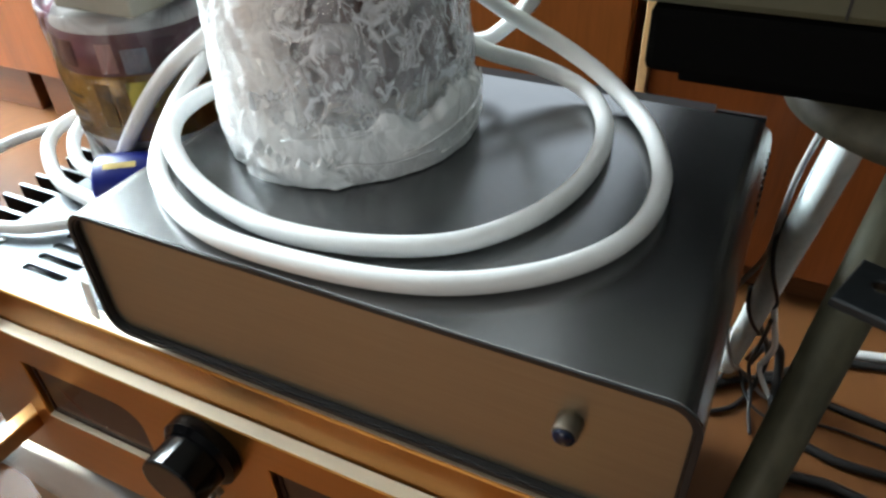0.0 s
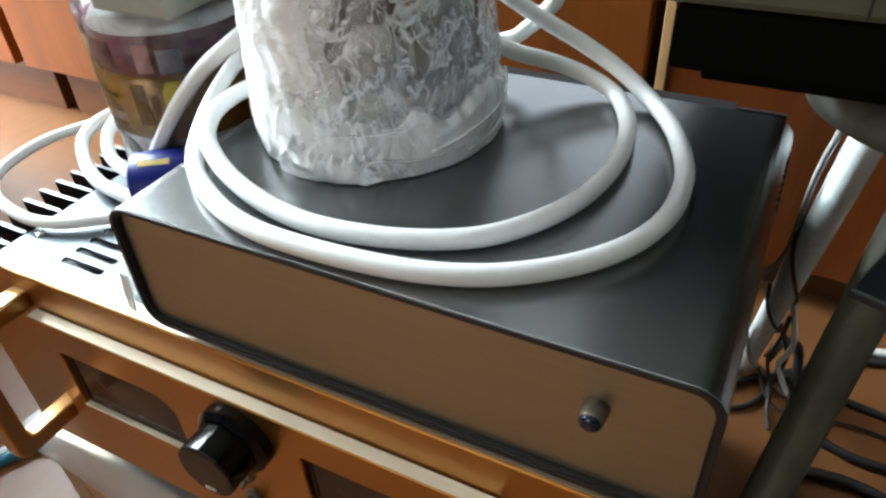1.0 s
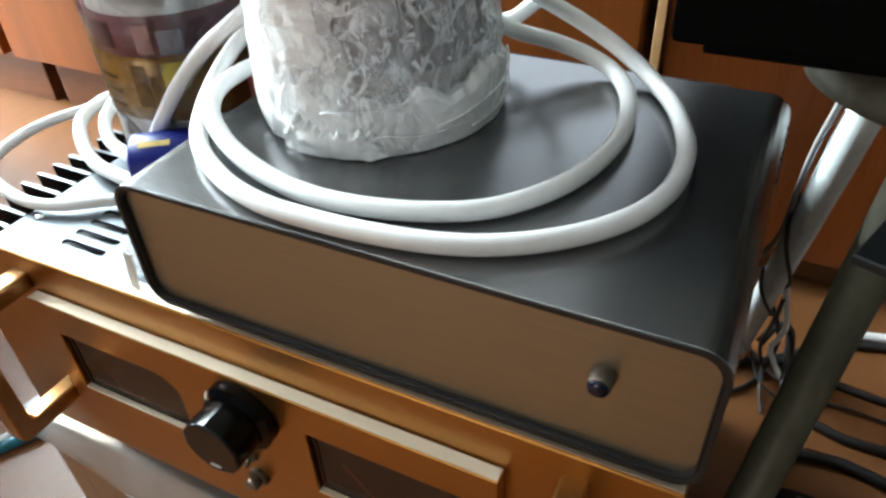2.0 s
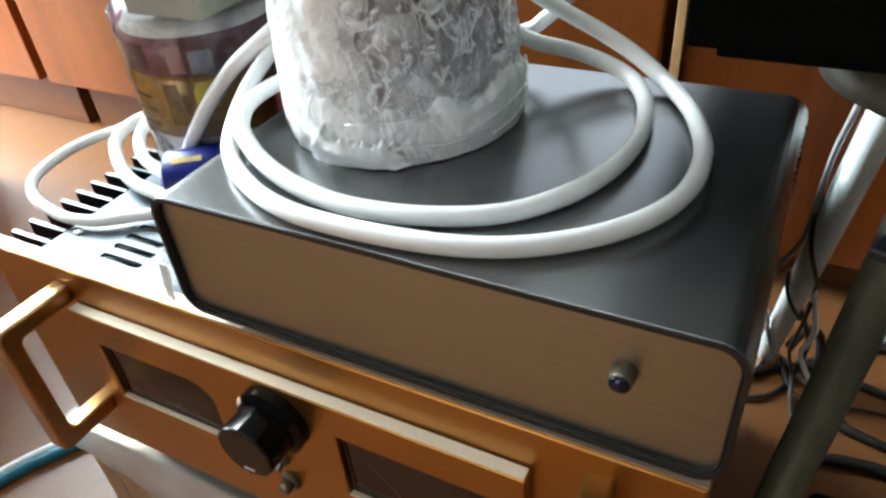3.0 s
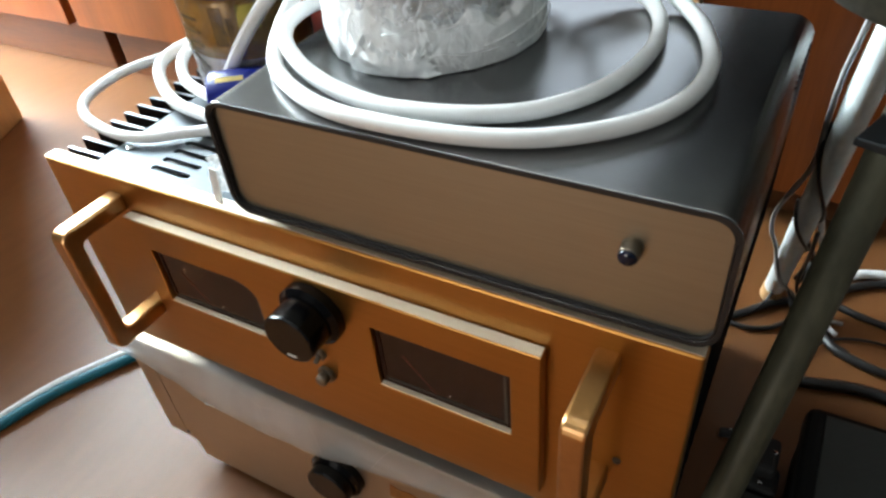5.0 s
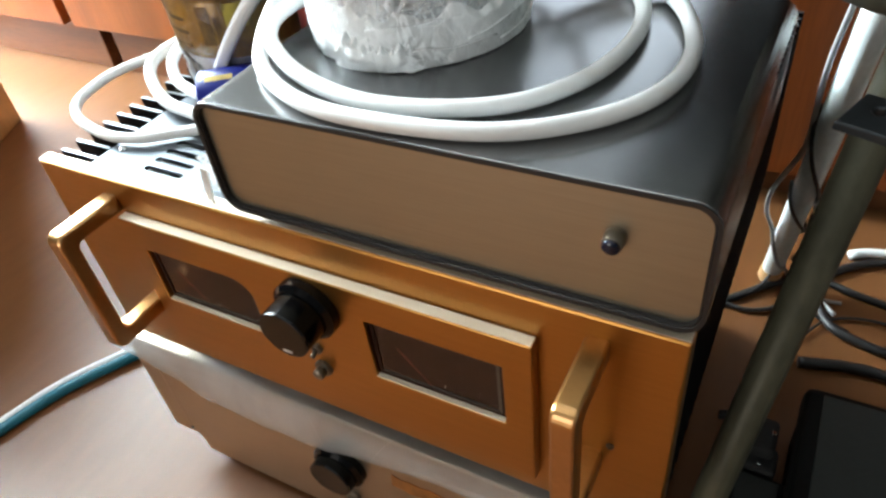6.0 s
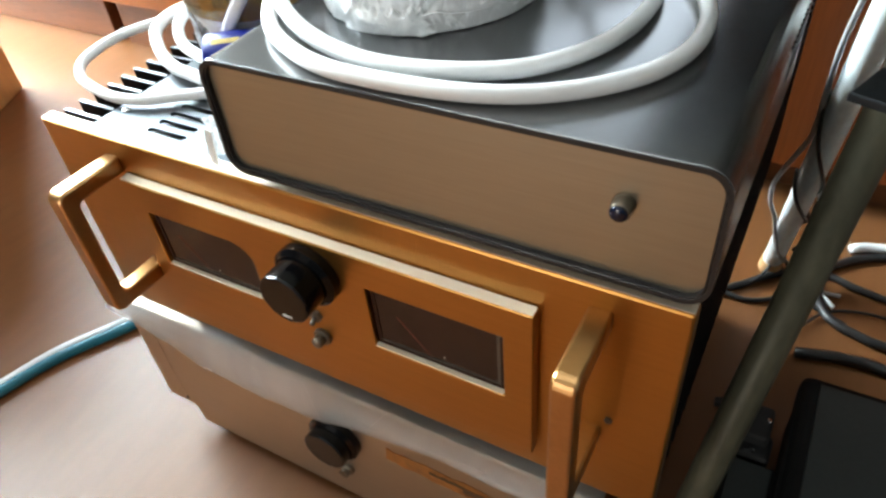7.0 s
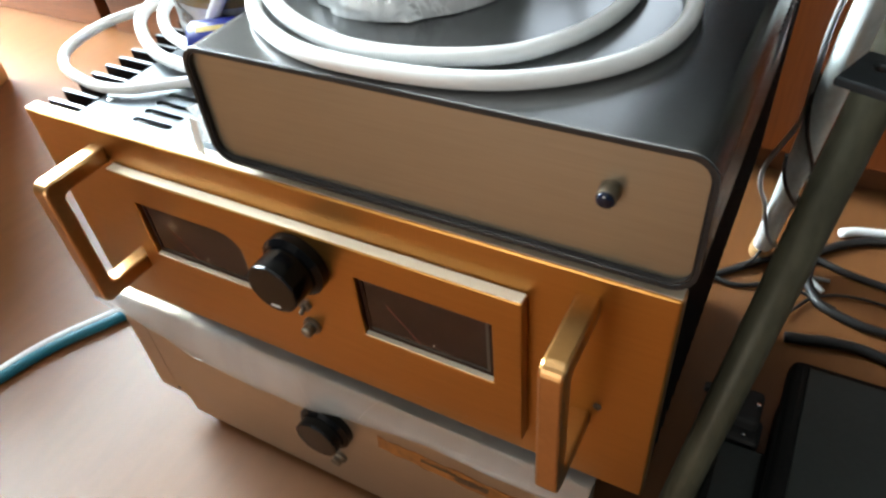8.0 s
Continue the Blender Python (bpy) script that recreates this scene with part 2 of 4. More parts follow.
M = {
    "floor": material("lacquered_floor", (0.168, 0.067, 0.023), 0.42, 0, 0.12, 2.2, 60, 0.006, (1, 0.25, 1), coat=0.06, coat_rough=0.28, spec=0.30),
    "veneer": material("orange_veneer", (0.23, 0.064, 0.0125), 0.40, 0, 0.14, 3, 50, 0.006, (5, 1, 0.35), coat=0.03, spec=0.18),
    # right cupboard: redder veneer, with the shade it stands in darkened into it
    "veneer_shaded": material("red_brown_veneer_shaded", (0.180, 0.044, 0.0095), 0.38, 0, 0.16, 3, 50, 0.006, (5, 1, 0.35), coat=0.05, spec=0.2),
    "plinth": material("plinth_brown", (0.14, 0.052, 0.019), 0.5, 0, 0.18, 6, 80, 0.01, (0.4, 1, 4), spec=0.2),
    "edging": material("edging_pale", (0.62, 0.36, 0.16), 0.45, 0, 0.1, 14, 120, 0.01),
    "pale_wood": material("pale_wood", (0.56, 0.33, 0.13), 0.4, 0, 0.12, 5, 70, 0.01, (4, 4, 0.4), coat=0.2),
    "gap": material("gap_shade", (0.02, 0.012, 0.008), 0.8, 0, 0.1, 10, 90, 0),
    "wall": material("wall_paint", (0.06, 0.06, 0.058), 0.8, 0, 0.05, 3, 90, 0.02),
    "ceiling": material("ceiling_paint", (0.40, 0.40, 0.39), 0.85, 0, 0.04, 3, 90, 0.02),
    "gold": material("gold_anodised", (0.50, 0.245, 0.058), 0.34, 1, 0.06, 9, 420, 0.012, (0.06, 1, 1), rough_var=0.05, coat=0.3, coat_rough=0.24),
    "gold_handle": material("worn_gold_handle", (0.50, 0.255, 0.080), 0.34, 1, 0.08, 14, 300, 0.012, (1, 1, 1), rough_var=0.06, coat=1.0, coat_rough=0.22),
    # cream colour for the window light on the gold plates' edges
    "gold_edge_light": material("gold_edge_highlight", (0.86, 0.74, 0.57), 0.45, 0.2, 0.05, 9, 300, 0.01, (0.1, 1, 1), rough_var=0.05),
    "top_steel": material("top_cover_aluminium", (0.100, 0.112, 0.124), 0.45, 1, 0.05, 7, 500, 0.008, (0.08, 1, 1)),
    "fin": material("black_fin", (0.005, 0.005, 0.006), 0.5, 0, 0.12, 20, 240, 0.01, spec=0.06),
    "fin_top_light": material("light_on_fin_tops", (0.17, 0.18, 0.19), 0.45, 1, 0.08, 30, 300, 0.01),
    "black_chassis": material("black_chassis", (0.02, 0.02, 0.022), 0.42, 0, 0.12, 14, 240, 0.02),
    "grey": material("grey_anodised_case", (0.208, 0.211, 0.213), 0.25, 0.92, 0.08, 6, 500, 0.01, (0.3, 1, 1), rough_var=0.06),
    "rim": material("dark_case_edge", (0.010, 0.010, 0.011), 0.5, 0.0, 0.1, 20, 300, 0.01),
    "front_alu": material("brushed_front_aluminium", (0.380, 0.345, 0.268), 0.42, 1, 0.06, 6, 700, 0.012, (0.04, 1, 1), rough_var=0.05),
    "silver": material("silver_faceplate", (0.55, 0.47, 0.37), 0.40, 1, 0.06, 6, 600, 0.012, (0.05, 1, 1), rough_var=0.05),
    "black_plastic": material("black_knob", (0.002, 0.002, 0.0025), 0.14, 0, 0.1, 30, 300, 0.003, rough_var=0.03, spec=0.30),
    "meter_face": material("meter_face_dark", (0.028, 0.011, 0.006), 0.5, 0, 0.15, 30, 200, 0, spec=0.1),
    "dull": material("dull_bronze_bits", (0.22, 0.185, 0.14), 0.35, 0.8, 0.12, 40, 300, 0.01),
    "inner_grey": material("dull_grey_frame", (0.075, 0.066, 0.055), 0.4, 0.3, 0.1, 30, 200, 0),
    "needle": material("meter_needle", (0.20, 0.032, 0.022), 0.4, 0, 0.05, 30, 200, 0),
    "white_mark": material("white_mark", (0.8, 0.8, 0.78), 0.4, 0, 0.04, 30, 200, 0),
    "chrome": material("chrome_bits", (0.75, 0.75, 0.76), 0.18, 1, 0.06, 30, 200, 0),
    "blue_led": material("dark_blue_lens", (0.002, 0.006, 0.020), 0.12, 0, 0.1, 60, 200, 0),
    "cable_white": material("white_cable_sheath", (0.80, 0.80, 0.79), 0.38, 0, 0.05, 9, 160, 0.008),
    "cable_black": material("black_cable", (0.015, 0.014, 0.014), 0.45, 0, 0.1, 20, 160, 0.01),
    "cable_grey": material("grey_cable", (0.35, 0.33, 0.31), 0.5, 0, 0.1, 20, 160, 0.01),
    "blue_plug": material("royal_blue_plug", (0.002, 0.009, 0.15), 0.42, 0, 0.1, 20, 160, 0.004, spec=0.2),
    "gold_label": material("gold_paper_label", (0.62, 0.46, 0.16), 0.4, 0.3, 0.2, 60, 300, 0.01),
    "jar_label": material("amber_label", (0.40, 0.215, 0.03), 0.30, 0.2, 0.36, 30, 200, 0.004, (1, 1, 0.5)),
    "amber_dark": material("dark_amber_print", (0.15, 0.085, 0.016), 0.35, 0.1, 0.4, 60, 200, 0.004),
    "jar_inside": material("violet_brown_contents", (0.22, 0.085, 0.12), 0.35, 0, 0.35, 26, 120, 0.0, (1, 1, 0.4)),
    "packet_violet": material("packet_violet", (0.55, 0.45, 0.56), 0.3, 0, 0.15, 40, 200, 0.004),
    "packet_pink": material("packet_pink", (0.52, 0.27, 0.28), 0.3, 0, 0.15, 40, 200, 0.004),
    "packet_blue": material("packet_blue", (0.32, 0.34, 0.45), 0.3, 0, 0.15, 40, 200, 0.004),
    "packet_dark": material("packet_dark", (0.09, 0.025, 0.05), 0.3, 0, 0.15, 40, 200, 0.004),
    "jar_red": material("dark_red_contents", (0.25, 0.05, 0.04), 0.4, 0, 0.3, 26, 120, 0.0),
    "copper": material("copper_band", (0.60, 0.22, 0.12), 0.3, 0.8, 0.1, 30, 200, 0),
    "beige": material("beige_box_card", (0.32, 0.305, 0.25), 0.55, 0, 0.06, 8, 120, 0.006),
    "jug_core": milky_material("translucent_canister", (0.60, 0.58, 0.61), (0.085, 0.038, 0.032), 26, (1, 1, 0.30)),
    "band_white": milky_material("pale_base_plastic", (0.93, 0.92, 0.90), (0.80, 0.78, 0.75), 18, (1, 1, 2)),
    "core_white": material("pale_core_base", (0.80, 0.79, 0.78), 0.5, 0, 0.08, 18, 60, 0.0),
    "stool_black": material("black_stool_seat", (0.003, 0.003, 0.003), 0.85, 0, 0.1, 20, 200, 0.02, spec=0.05),
    "disc": material("worn_pale_disc", (0.080, 0.074, 0.051), 0.5, 0, 0.42, 22, 140, 0.03),
    # far tube's base colour is lifted for the window light on it
    "tube": material("aluminium_tube_lit", (0.82, 0.88, 0.87), 0.40, 0.2, 0.12, 16, 200, 0.02, (1, 1, 0.3)),
    # near tube: tarnished olive, with shade darkened into its base colour
    "tube_old_shaded": material("tarnished_tube_shaded", (0.080, 0.075, 0.048), 0.50, 0.15, 0.28, 22, 160, 0.03, (1, 1, 0.4), spec=0.3),
    "bracket": material("black_bracket", (0.030, 0.034, 0.038), 0.38, 0.6, 0.15, 30, 200, 0.02),
    "green_grey": material("green_grey_case_paint", (0.082, 0.082, 0.048), 0.5, 0, 0.08, 12, 200, 0.02),
    "case_black": material("black_case_vinyl", (0.006, 0.007, 0.007), 0.6, 0, 0.15, 14, 300, 0.05, spec=0.2),
    "case_teal": material("dark_teal_grey_top", (0.028, 0.036, 0.034), 0.50, 0, 0.12, 9, 300, 0.03),
    "teal": material("teal_sheath", (0.01, 0.14, 0.20), 0.4, 0, 0.12, 20, 160, 0.01),
    "foot": material("rubber_foot", (0.02, 0.02, 0.02), 0.7, 0, 0.1, 30, 200, 0.02),
    "glass": glass_material("meter_glass"),
    "jug_film": film_material("crumpled_wrap", 0.86, 0.05, 90, (0.90, 0.95, 1.0), strength=0.35, thin=0.12, bare=0.54, shine=0.07, web=0.34, rough=0.04, sheen=0.5, tucks=0.0, wisps=True),
    # near-opaque white film: carries the canister's lit side, also used for the tuft
    "whitened_film": film_material("whitened_wrap", 1.0, 0.88, 60, (0.97, 0.99, 1.0), strength=0.35, thin=0.03, bare=0.42, shine=0.06, web=0.45, rough=0.04, sheen=0.5, tucks=0.0, wisps=True),
    "foot_film": film_material("foot_wrap", 0.95, 0.50, 45, (0.97, 0.99, 1.0), strength=0.35, thin=0.08, bare=0.44, shine=0.07, web=0.4, rough=0.04, sheen=0.5, tucks=0.0, wisps=True),
    "film_crease": film_material("film_crease", 0.75, 0.45, 60, (0.92, 0.94, 0.96), strength=0.2, shine=0.10, rough=0.15),
    "tape": material("orange_brown_strip", (0.33, 0.125, 0.026), 0.38, 0, 0.28, 60, 200, 0.01),
    "strip_dark": material("dark_brown_patch", (0.075, 0.040, 0.020), 0.4, 0, 0.35, 90, 300, 0.01),
    "dark_patch": material("dark_patch", (0.035, 0.025, 0.012), 0.5, 0, 0.1, 40, 200, 0),
    "yellow_print": material("yellow_print", (0.46, 0.38, 0.07), 0.35, 0, 0.15, 40, 200, 0),
    "jar_film": film_material("shiny_jar_wrap", 0.14, 0.0, 40, (0.95, 0.93, 0.96), strength=0.3, shine=0.07, bare=0.62, web=0.08),
    "sheet_film": film_material("milky_bag_film", 0.58, 0.30, 9, (0.80, 0.84, 0.86), strength=0.12, bare=0.46, web=0.001, shine=0.015, rough=0.36, sheen=0.22, tucks=0.0),
}


# ---- mesh helpers ----
def part(name, bm, mat, parent=None, label="", smooth=False, open_sheet=False):
    me = bpy.data.meshes.new(name)
    if not open_sheet:
        bmesh.ops.recalc_face_normals(bm, faces=bm.faces)
    bm.to_mesh(me)
    bm.free()
    for f in me.polygons:
        f.use_smooth = smooth
    me.materials.append(M[mat])
    ob = new(name, me)
    if parent:
        ob.parent = parent
    if label:
        ob["label"] = label
    return ob


def thing(name, label, category, group="", kind=""):
    return tagged(new(name), label, category, group, kind)


def box(x0, x1, y0, y1, z0, z1, bevel=0.0, seg=2):
    bm = bmesh.new()
    bmesh.ops.create_cube(bm, size=1, matrix=Matrix.Translation(((x0 + x1) / 2, (y0 + y1) / 2, (z0 + z1) / 2))
                          @ Matrix.Diagonal((x1 - x0, y1 - y0, z1 - z0, 1)))
    if bevel:
        bmesh.ops.bevel(bm, geom=bm.edges[:], offset=bevel, segments=seg, affect="EDGES", profile=0.5)
    return bm


def turned(profile, at=(0, 0, 0), turn=None, seg=40):
    """A body of revolution about z from (radius, height) pairs."""
    bm = bmesh.new()
    rings = []
    for r, z in profile:
        if r < 1e-6:
            rings.append([bm.verts.new((0, 0, z))])
        else:
            rings.append([bm.verts.new((r * math.cos(2 * math.pi * i / seg), r * math.sin(2 * math.pi * i / seg), z)) for i in range(seg)])
    for a, b in zip(rings, rings[1:]):
        for i in range(seg):
            j = (i + 1) % seg
            if len(a) == 1 and len(b) == 1:
                continue
            if len(a) == 1:
                bm.faces.new((a[0], b[i], b[j]))
            elif len(b) == 1:
                bm.faces.new((a[i], a[j], b[0]))
            else:
                bm.faces.new((a[i], a[j], b[j], b[i]))
    m = Matrix.Translation(at) @ (turn or Matrix.Identity(4))
    bmesh.ops.transform(bm, matrix=m, verts=bm.verts)
    return bm


def glide(points, step=0.004):
    """A smooth line (Catmull-Rom) through a few turning points."""
    p = [Vector(q) for q in points]
    p = [2 * p[0] - p[1]] + p + [2 * p[-1] - p[-2]]
    out = []
    for a, b, c, d in zip(p, p[1:], p[2:], p[3:]):
        k = max(2, int((c - b).length / step))
        for i in range(k):
            t = i / k
            out.append(0.5 * ((2 * b) + (c - a) * t + (2 * a - 5 * b + 4 * c - d) * t * t + (3 * b - a - 3 * c + d) * t ** 3))
    out.append(p[-2])
    return out


def hose(points, r, seg=12, step=0.004, flat=1.0, wobble=0.0):
    """A round sheath along a smooth line."""
    line = glide(points, step)
    bm = bmesh.new()
    rings = []
    up = Vector((0, 0, 1))
    for i, q in enumerate(line):
        d = (line[min(i + 1, len(line) - 1)] - line[max(i - 1, 0)]).normalized()
        u = up - d * up.dot(d)
        if u.length < 0.2:
            u = Vector((1, 0, 0)) - d * d.x
        u.normalize()
        up = u
        v = d.cross(u)
        rr = r * (1 + wobble * noise.noise(q * 60))
        rings.append([bm.verts.new(q + rr * (v * math.cos(2 * math.pi * k / seg) + u * flat * math.sin(2 * math.pi * k / seg))) for k in range(seg)])
    for a, b in zip(rings, rings[1:]):
        for k in range(seg):
            bm.faces.new((a[k], a[(k + 1) % seg], b[(k + 1) % seg], b[k]))
    bm.faces.new(rings[0])
    bm.faces.new(rings[-1])
    return bm


def rounded(w0, w1, h0, h1, r, seg=8):
    """The outline of a rounded rectangle, anticlockwise."""
    out = []
    for cx, cy, a in ((w1 - r, h1 - r, 0), (w0 + r, h1 - r, 90), (w0 + r, h0 + r, 180), (w1 - r, h0 + r, 270)):
        for i in range(seg + 1):
            g = radians(a + 90 * i / seg)
            out.append((cx + r * math.cos(g), cy + r * math.sin(g)))
    return out


def slab(outline, d0, d1, axis="y", holes=(), bevel=0.0):
    """An outline (and holes in it) given thickness from d0 to d1 along an axis."""
    def place(u, v, d):
        return {"y": (u, d, v), "z": (u, v, d), "x": (d, u, v)}[axis]
    bm = bmesh.new()
    loops = [outline, *holes]
    for d in (d0, d1):
        edges = []
        for lp in loops:
            vs = [bm.verts.new(place(u, v, d)) for u, v in lp]
            edges += [bm.edges.new((vs[i], vs[(i + 1) % len(vs)])) for i in range(len(vs))]
        bmesh.ops.triangle_fill(bm, edges=edges, use_beauty=True)
    bm.verts.ensure_lookup_table()
    n = sum(len(lp) for lp in loops)
    s = 0
    for lp in loops:
        k = len(lp)
        for i in range(k):
            j = (i + 1) % k
            bm.faces.new((bm.verts[s + i], bm.verts[s + j], bm.verts[n + s + j], bm.verts[n + s + i]))
        s += k
    bmesh.ops.recalc_face_normals(bm, faces=bm.faces)
    if bevel:
        rim = [e for e in bm.edges if len(e.link_faces) == 2 and e.calc_face_angle(0) > 0.9
               and abs((e.verts[0].co - e.verts[1].co)["xyz".index(axis)]) < 1e-6]
        bmesh.ops.bevel(bm, geom=rim, offset=bevel, segments=2, affect="EDGES", profile=0.5)
    return bm


def rect(x0, x1, z0, z1):
    return [(x0, z0), (x1, z0), (x1, z1), (x0, z1)]


def merge(*many):
    out = bmesh.new()
    for b in many:
        me = bpy.data.meshes.new("scrap")
        b.to_mesh(me)
        b.free()
        out.from_mesh(me)
        bpy.data.meshes.remove(me)
    return out


def moved(bm, m):
    bmesh.ops.transform(bm, matrix=m, verts=bm.verts)
    return bm


FORWARD = Matrix.Rotation(radians(90), 4, "X")  # turns z towards -y


# ---- the room ----
tagged(part("floor", box(-2.02, 2.6, -3.6, 3.02, -0.05, 0), "floor"), "glossy orange-brown lacquered floor", "floor", kind="structure")
tagged(part("ceiling", box(-2.02, 2.6, -3.6, 3.02, 2.6, 2.7), "ceiling"), "plain off-white ceiling", "ceiling", kind="structure")
tagged(part("wall_back", slab(rect(-2.02, 2.6, 0, 2.6), 2.9, 3.02, "y", [rect(-1.25, -0.05, 1.0, 2.2)]), "wall"),
       "plain painted wall with a light opening", "wall", kind="structure")
tagged(part("wall_left", slab(rect(-3.5, 2.9, 0, 2.6), -2.02, -1.90, "x", [rect(-0.16, 1.20, 0.17, 2.03)]), "wall"),
       "plain painted wall with a light opening", "wall", kind="structure")
tagged(part("wall_right", box(2.5, 2.6, -3.5, 2.9, 0, 2.6), "wall"), "plain painted wall", "wall", kind="structure")
# the opening here only serves the added fill lamp
tagged(part("wall_front", slab(rect(-1.90, 2.5, 0, 2.6), -3.6, -3.5, "y", [rect(-1.25, -0.05, 0.35, 1.55)]), "wall"), "plain painted wall with a light opening", "wall", kind="structure")


def cabinet(x0, x1, doors, label, edge=False, low=0.102, inset=(0.004, 0.004), skin="veneer"):
    """A low veneered cupboard on a set-back plinth; doors hang proud of the body."""
    c = thing("cabinet", label, "cabinet", "cabinets along the wall")
    part("body", box(x0 + 0.002, x1 - 0.002, 0.602, 1.19, low, 0.56, 0.002), skin, c)
    part("plinth", box(x0 + inset[0], x1 - inset[1], 0.618, 1.15, 0, low - 0.002, 0.002), "plinth", c, "dark brown plinth")
    w = (x1 - x0) / doors
    for i in range(doors):
        part("door", box(x0 + i * w + 0.002, x0 + (i + 1) * w - 0.002, 0.58, 0.599, low, 0.556, 0.002), skin, c)
    if edge:
        part("edge_strip", box(x0 - 0.010, x0, 0.578, 0.75, low, 0.56, 0.001), "edging", c, "pale edge strip")
    return c


cabinet(-1.88, -0.848, 2, "orange veneer cupboard with flush doors on a brown plinth", inset=(0.004, -0.038))
cabinet(-0.824, 0.284, 2, "orange veneer cupboard with flush doors in the shade", inset=(0.048, 0.004))
cabinet(0.306, 1.30, 2, "red-brown veneer cupboard darkened for shade, with a pale edge strip", True, 0.052, skin="veneer_shaded")
# added near-black box stands in for the shade in this gap
tagged(part("gap_shade_filler", box(-0.847, -0.825, 0.66, 0.70, 0.112, 0.54), "gap"), "dark filler for the shade between two cupboards", "filler", kind="structure")

side = thing("wooden_cabinet", "pale varnished wooden cabinet standing on the floor", "cabinet")
side.matrix_world = Matrix.Translation((-0.825, 0.405, 0)) @ Matrix.Rotation(radians(-63), 4, "Z")
part("body", box(0, 0.40, -0.42, 0, 0.0, 0.550, 0.003), "pale_wood", side)
part("top", box(-0.008, 0.408, -0.428, 0.008, 0.552, 0.570, 0.003), "pale_wood", side)


# ---- the gold amplifier ----
def knob(parent, x, z, y0, r, length, flange=True, mark=True):
    flat = []
    for i in range(48):
        a = 2 * math.pi * i / 48
        q = r * math.cos(math.pi / 10) / math.cos((a + math.pi / 10) % (math.pi / 5) - math.pi / 10)
        q = 0.45 * q + 0.55 * r
        flat.append((q * math.cos(a), q * math.sin(a)))
    k = part("knob", moved(slab(flat, 0, length, "z", bevel=0.0015), Matrix.Translation((x, y0, z)) @ FORWARD), "black_plastic", parent,
             "black fluted plastic knob")
    if flange:
        part("flange", turned([(0, 0), (r + 0.004, 0), (r + 0.004, 0.006), (r + 0.001, 0.009), (0, 0.009)], (x, y0, z), FORWARD), "black_plastic", k, smooth=False)
    if mark:
        part("pointer", box(x - 0.0028, x + 0.0034, y0 - length - 0.0004, y0 - length + 0.001, z - r * 0.74, z - r * 0.66), "white_mark", k, "white pointer line")
    return k


def handle(parent, x0, x1, z0, z1, reach, mat):
    """A square-cornered bar handle: two arms and an upright, with small screw heads at its roots."""
    t = 0.012
    def bend(cy, cz, r, a0):
        return [(cy + r * math.cos(radians(a0 + 15 * i)), cz + r * math.sin(radians(a0 + 15 * i))) for i in range(7)]
    outer = [(0, z1)] + bend(-reach + 0.007, z1 - 0.007, 0.007, 90) + bend(-reach + 0.007, z0 + 0.007, 0.007, 180) + [(0, z0)]
    w = 0.0112
    inner = [(0, z0 + t)] + bend(-reach + w + 0.004, z0 + t + 0.004, 0.004, 180)[::-1] + bend(-reach + w + 0.004, z1 - t - 0.004, 0.004, 90)[::-1] + [(0, z1 - t)]
    h = part("handle", slab(outer + inner, x0, x1, "x", bevel=0.0018), mat, parent, "gold bar handle")
    return h


gold = thing("amplifier", "gold anodised amplifier with two dark meters and bar handles", "amplifier", "stacked amplifiers")
part("faceplate", box(0, 0.431, 0, 0.010, 0.1845, 0.35, 0.0016), "gold", gold, "thick gold front panel")
# thin pale strip paints the light along the faceplate's upper edge
part("edge_highlight", box(0.0008, 0.4302, 0.0008, 0.0096, 0.3501, 0.3505), "gold_edge_light", gold, "pale strip for the light on the upper edge")
mouth_l = [(0.0870, 0.2570), (0.174, 0.2570), (0.174, 0.2885)] + [(0.174 - 0.018 * (1 - math.cos(radians(a))), 0.2885 + 0.014 * math.sin(radians(a))) for a in (15, 30, 45, 60, 75, 90)] + [(0.0870, 0.3025)]
mouth_r = rect(0.2585, 0.3432, 0.2545, 0.3025)
plate = part("raised_plate", slab(rect(0.0718, 0.3602, 0.2085, 0.3252), -0.0080, -0.0003, "y", [mouth_l, mouth_r], 0.0008), "gold", gold, "raised gold centre plate")
part("edge_highlight", box(0.0724, 0.3596, -0.0075, -0.0010, 0.3253, 0.3257), "gold_edge_light", plate, "pale strip for the light on the upper edge")
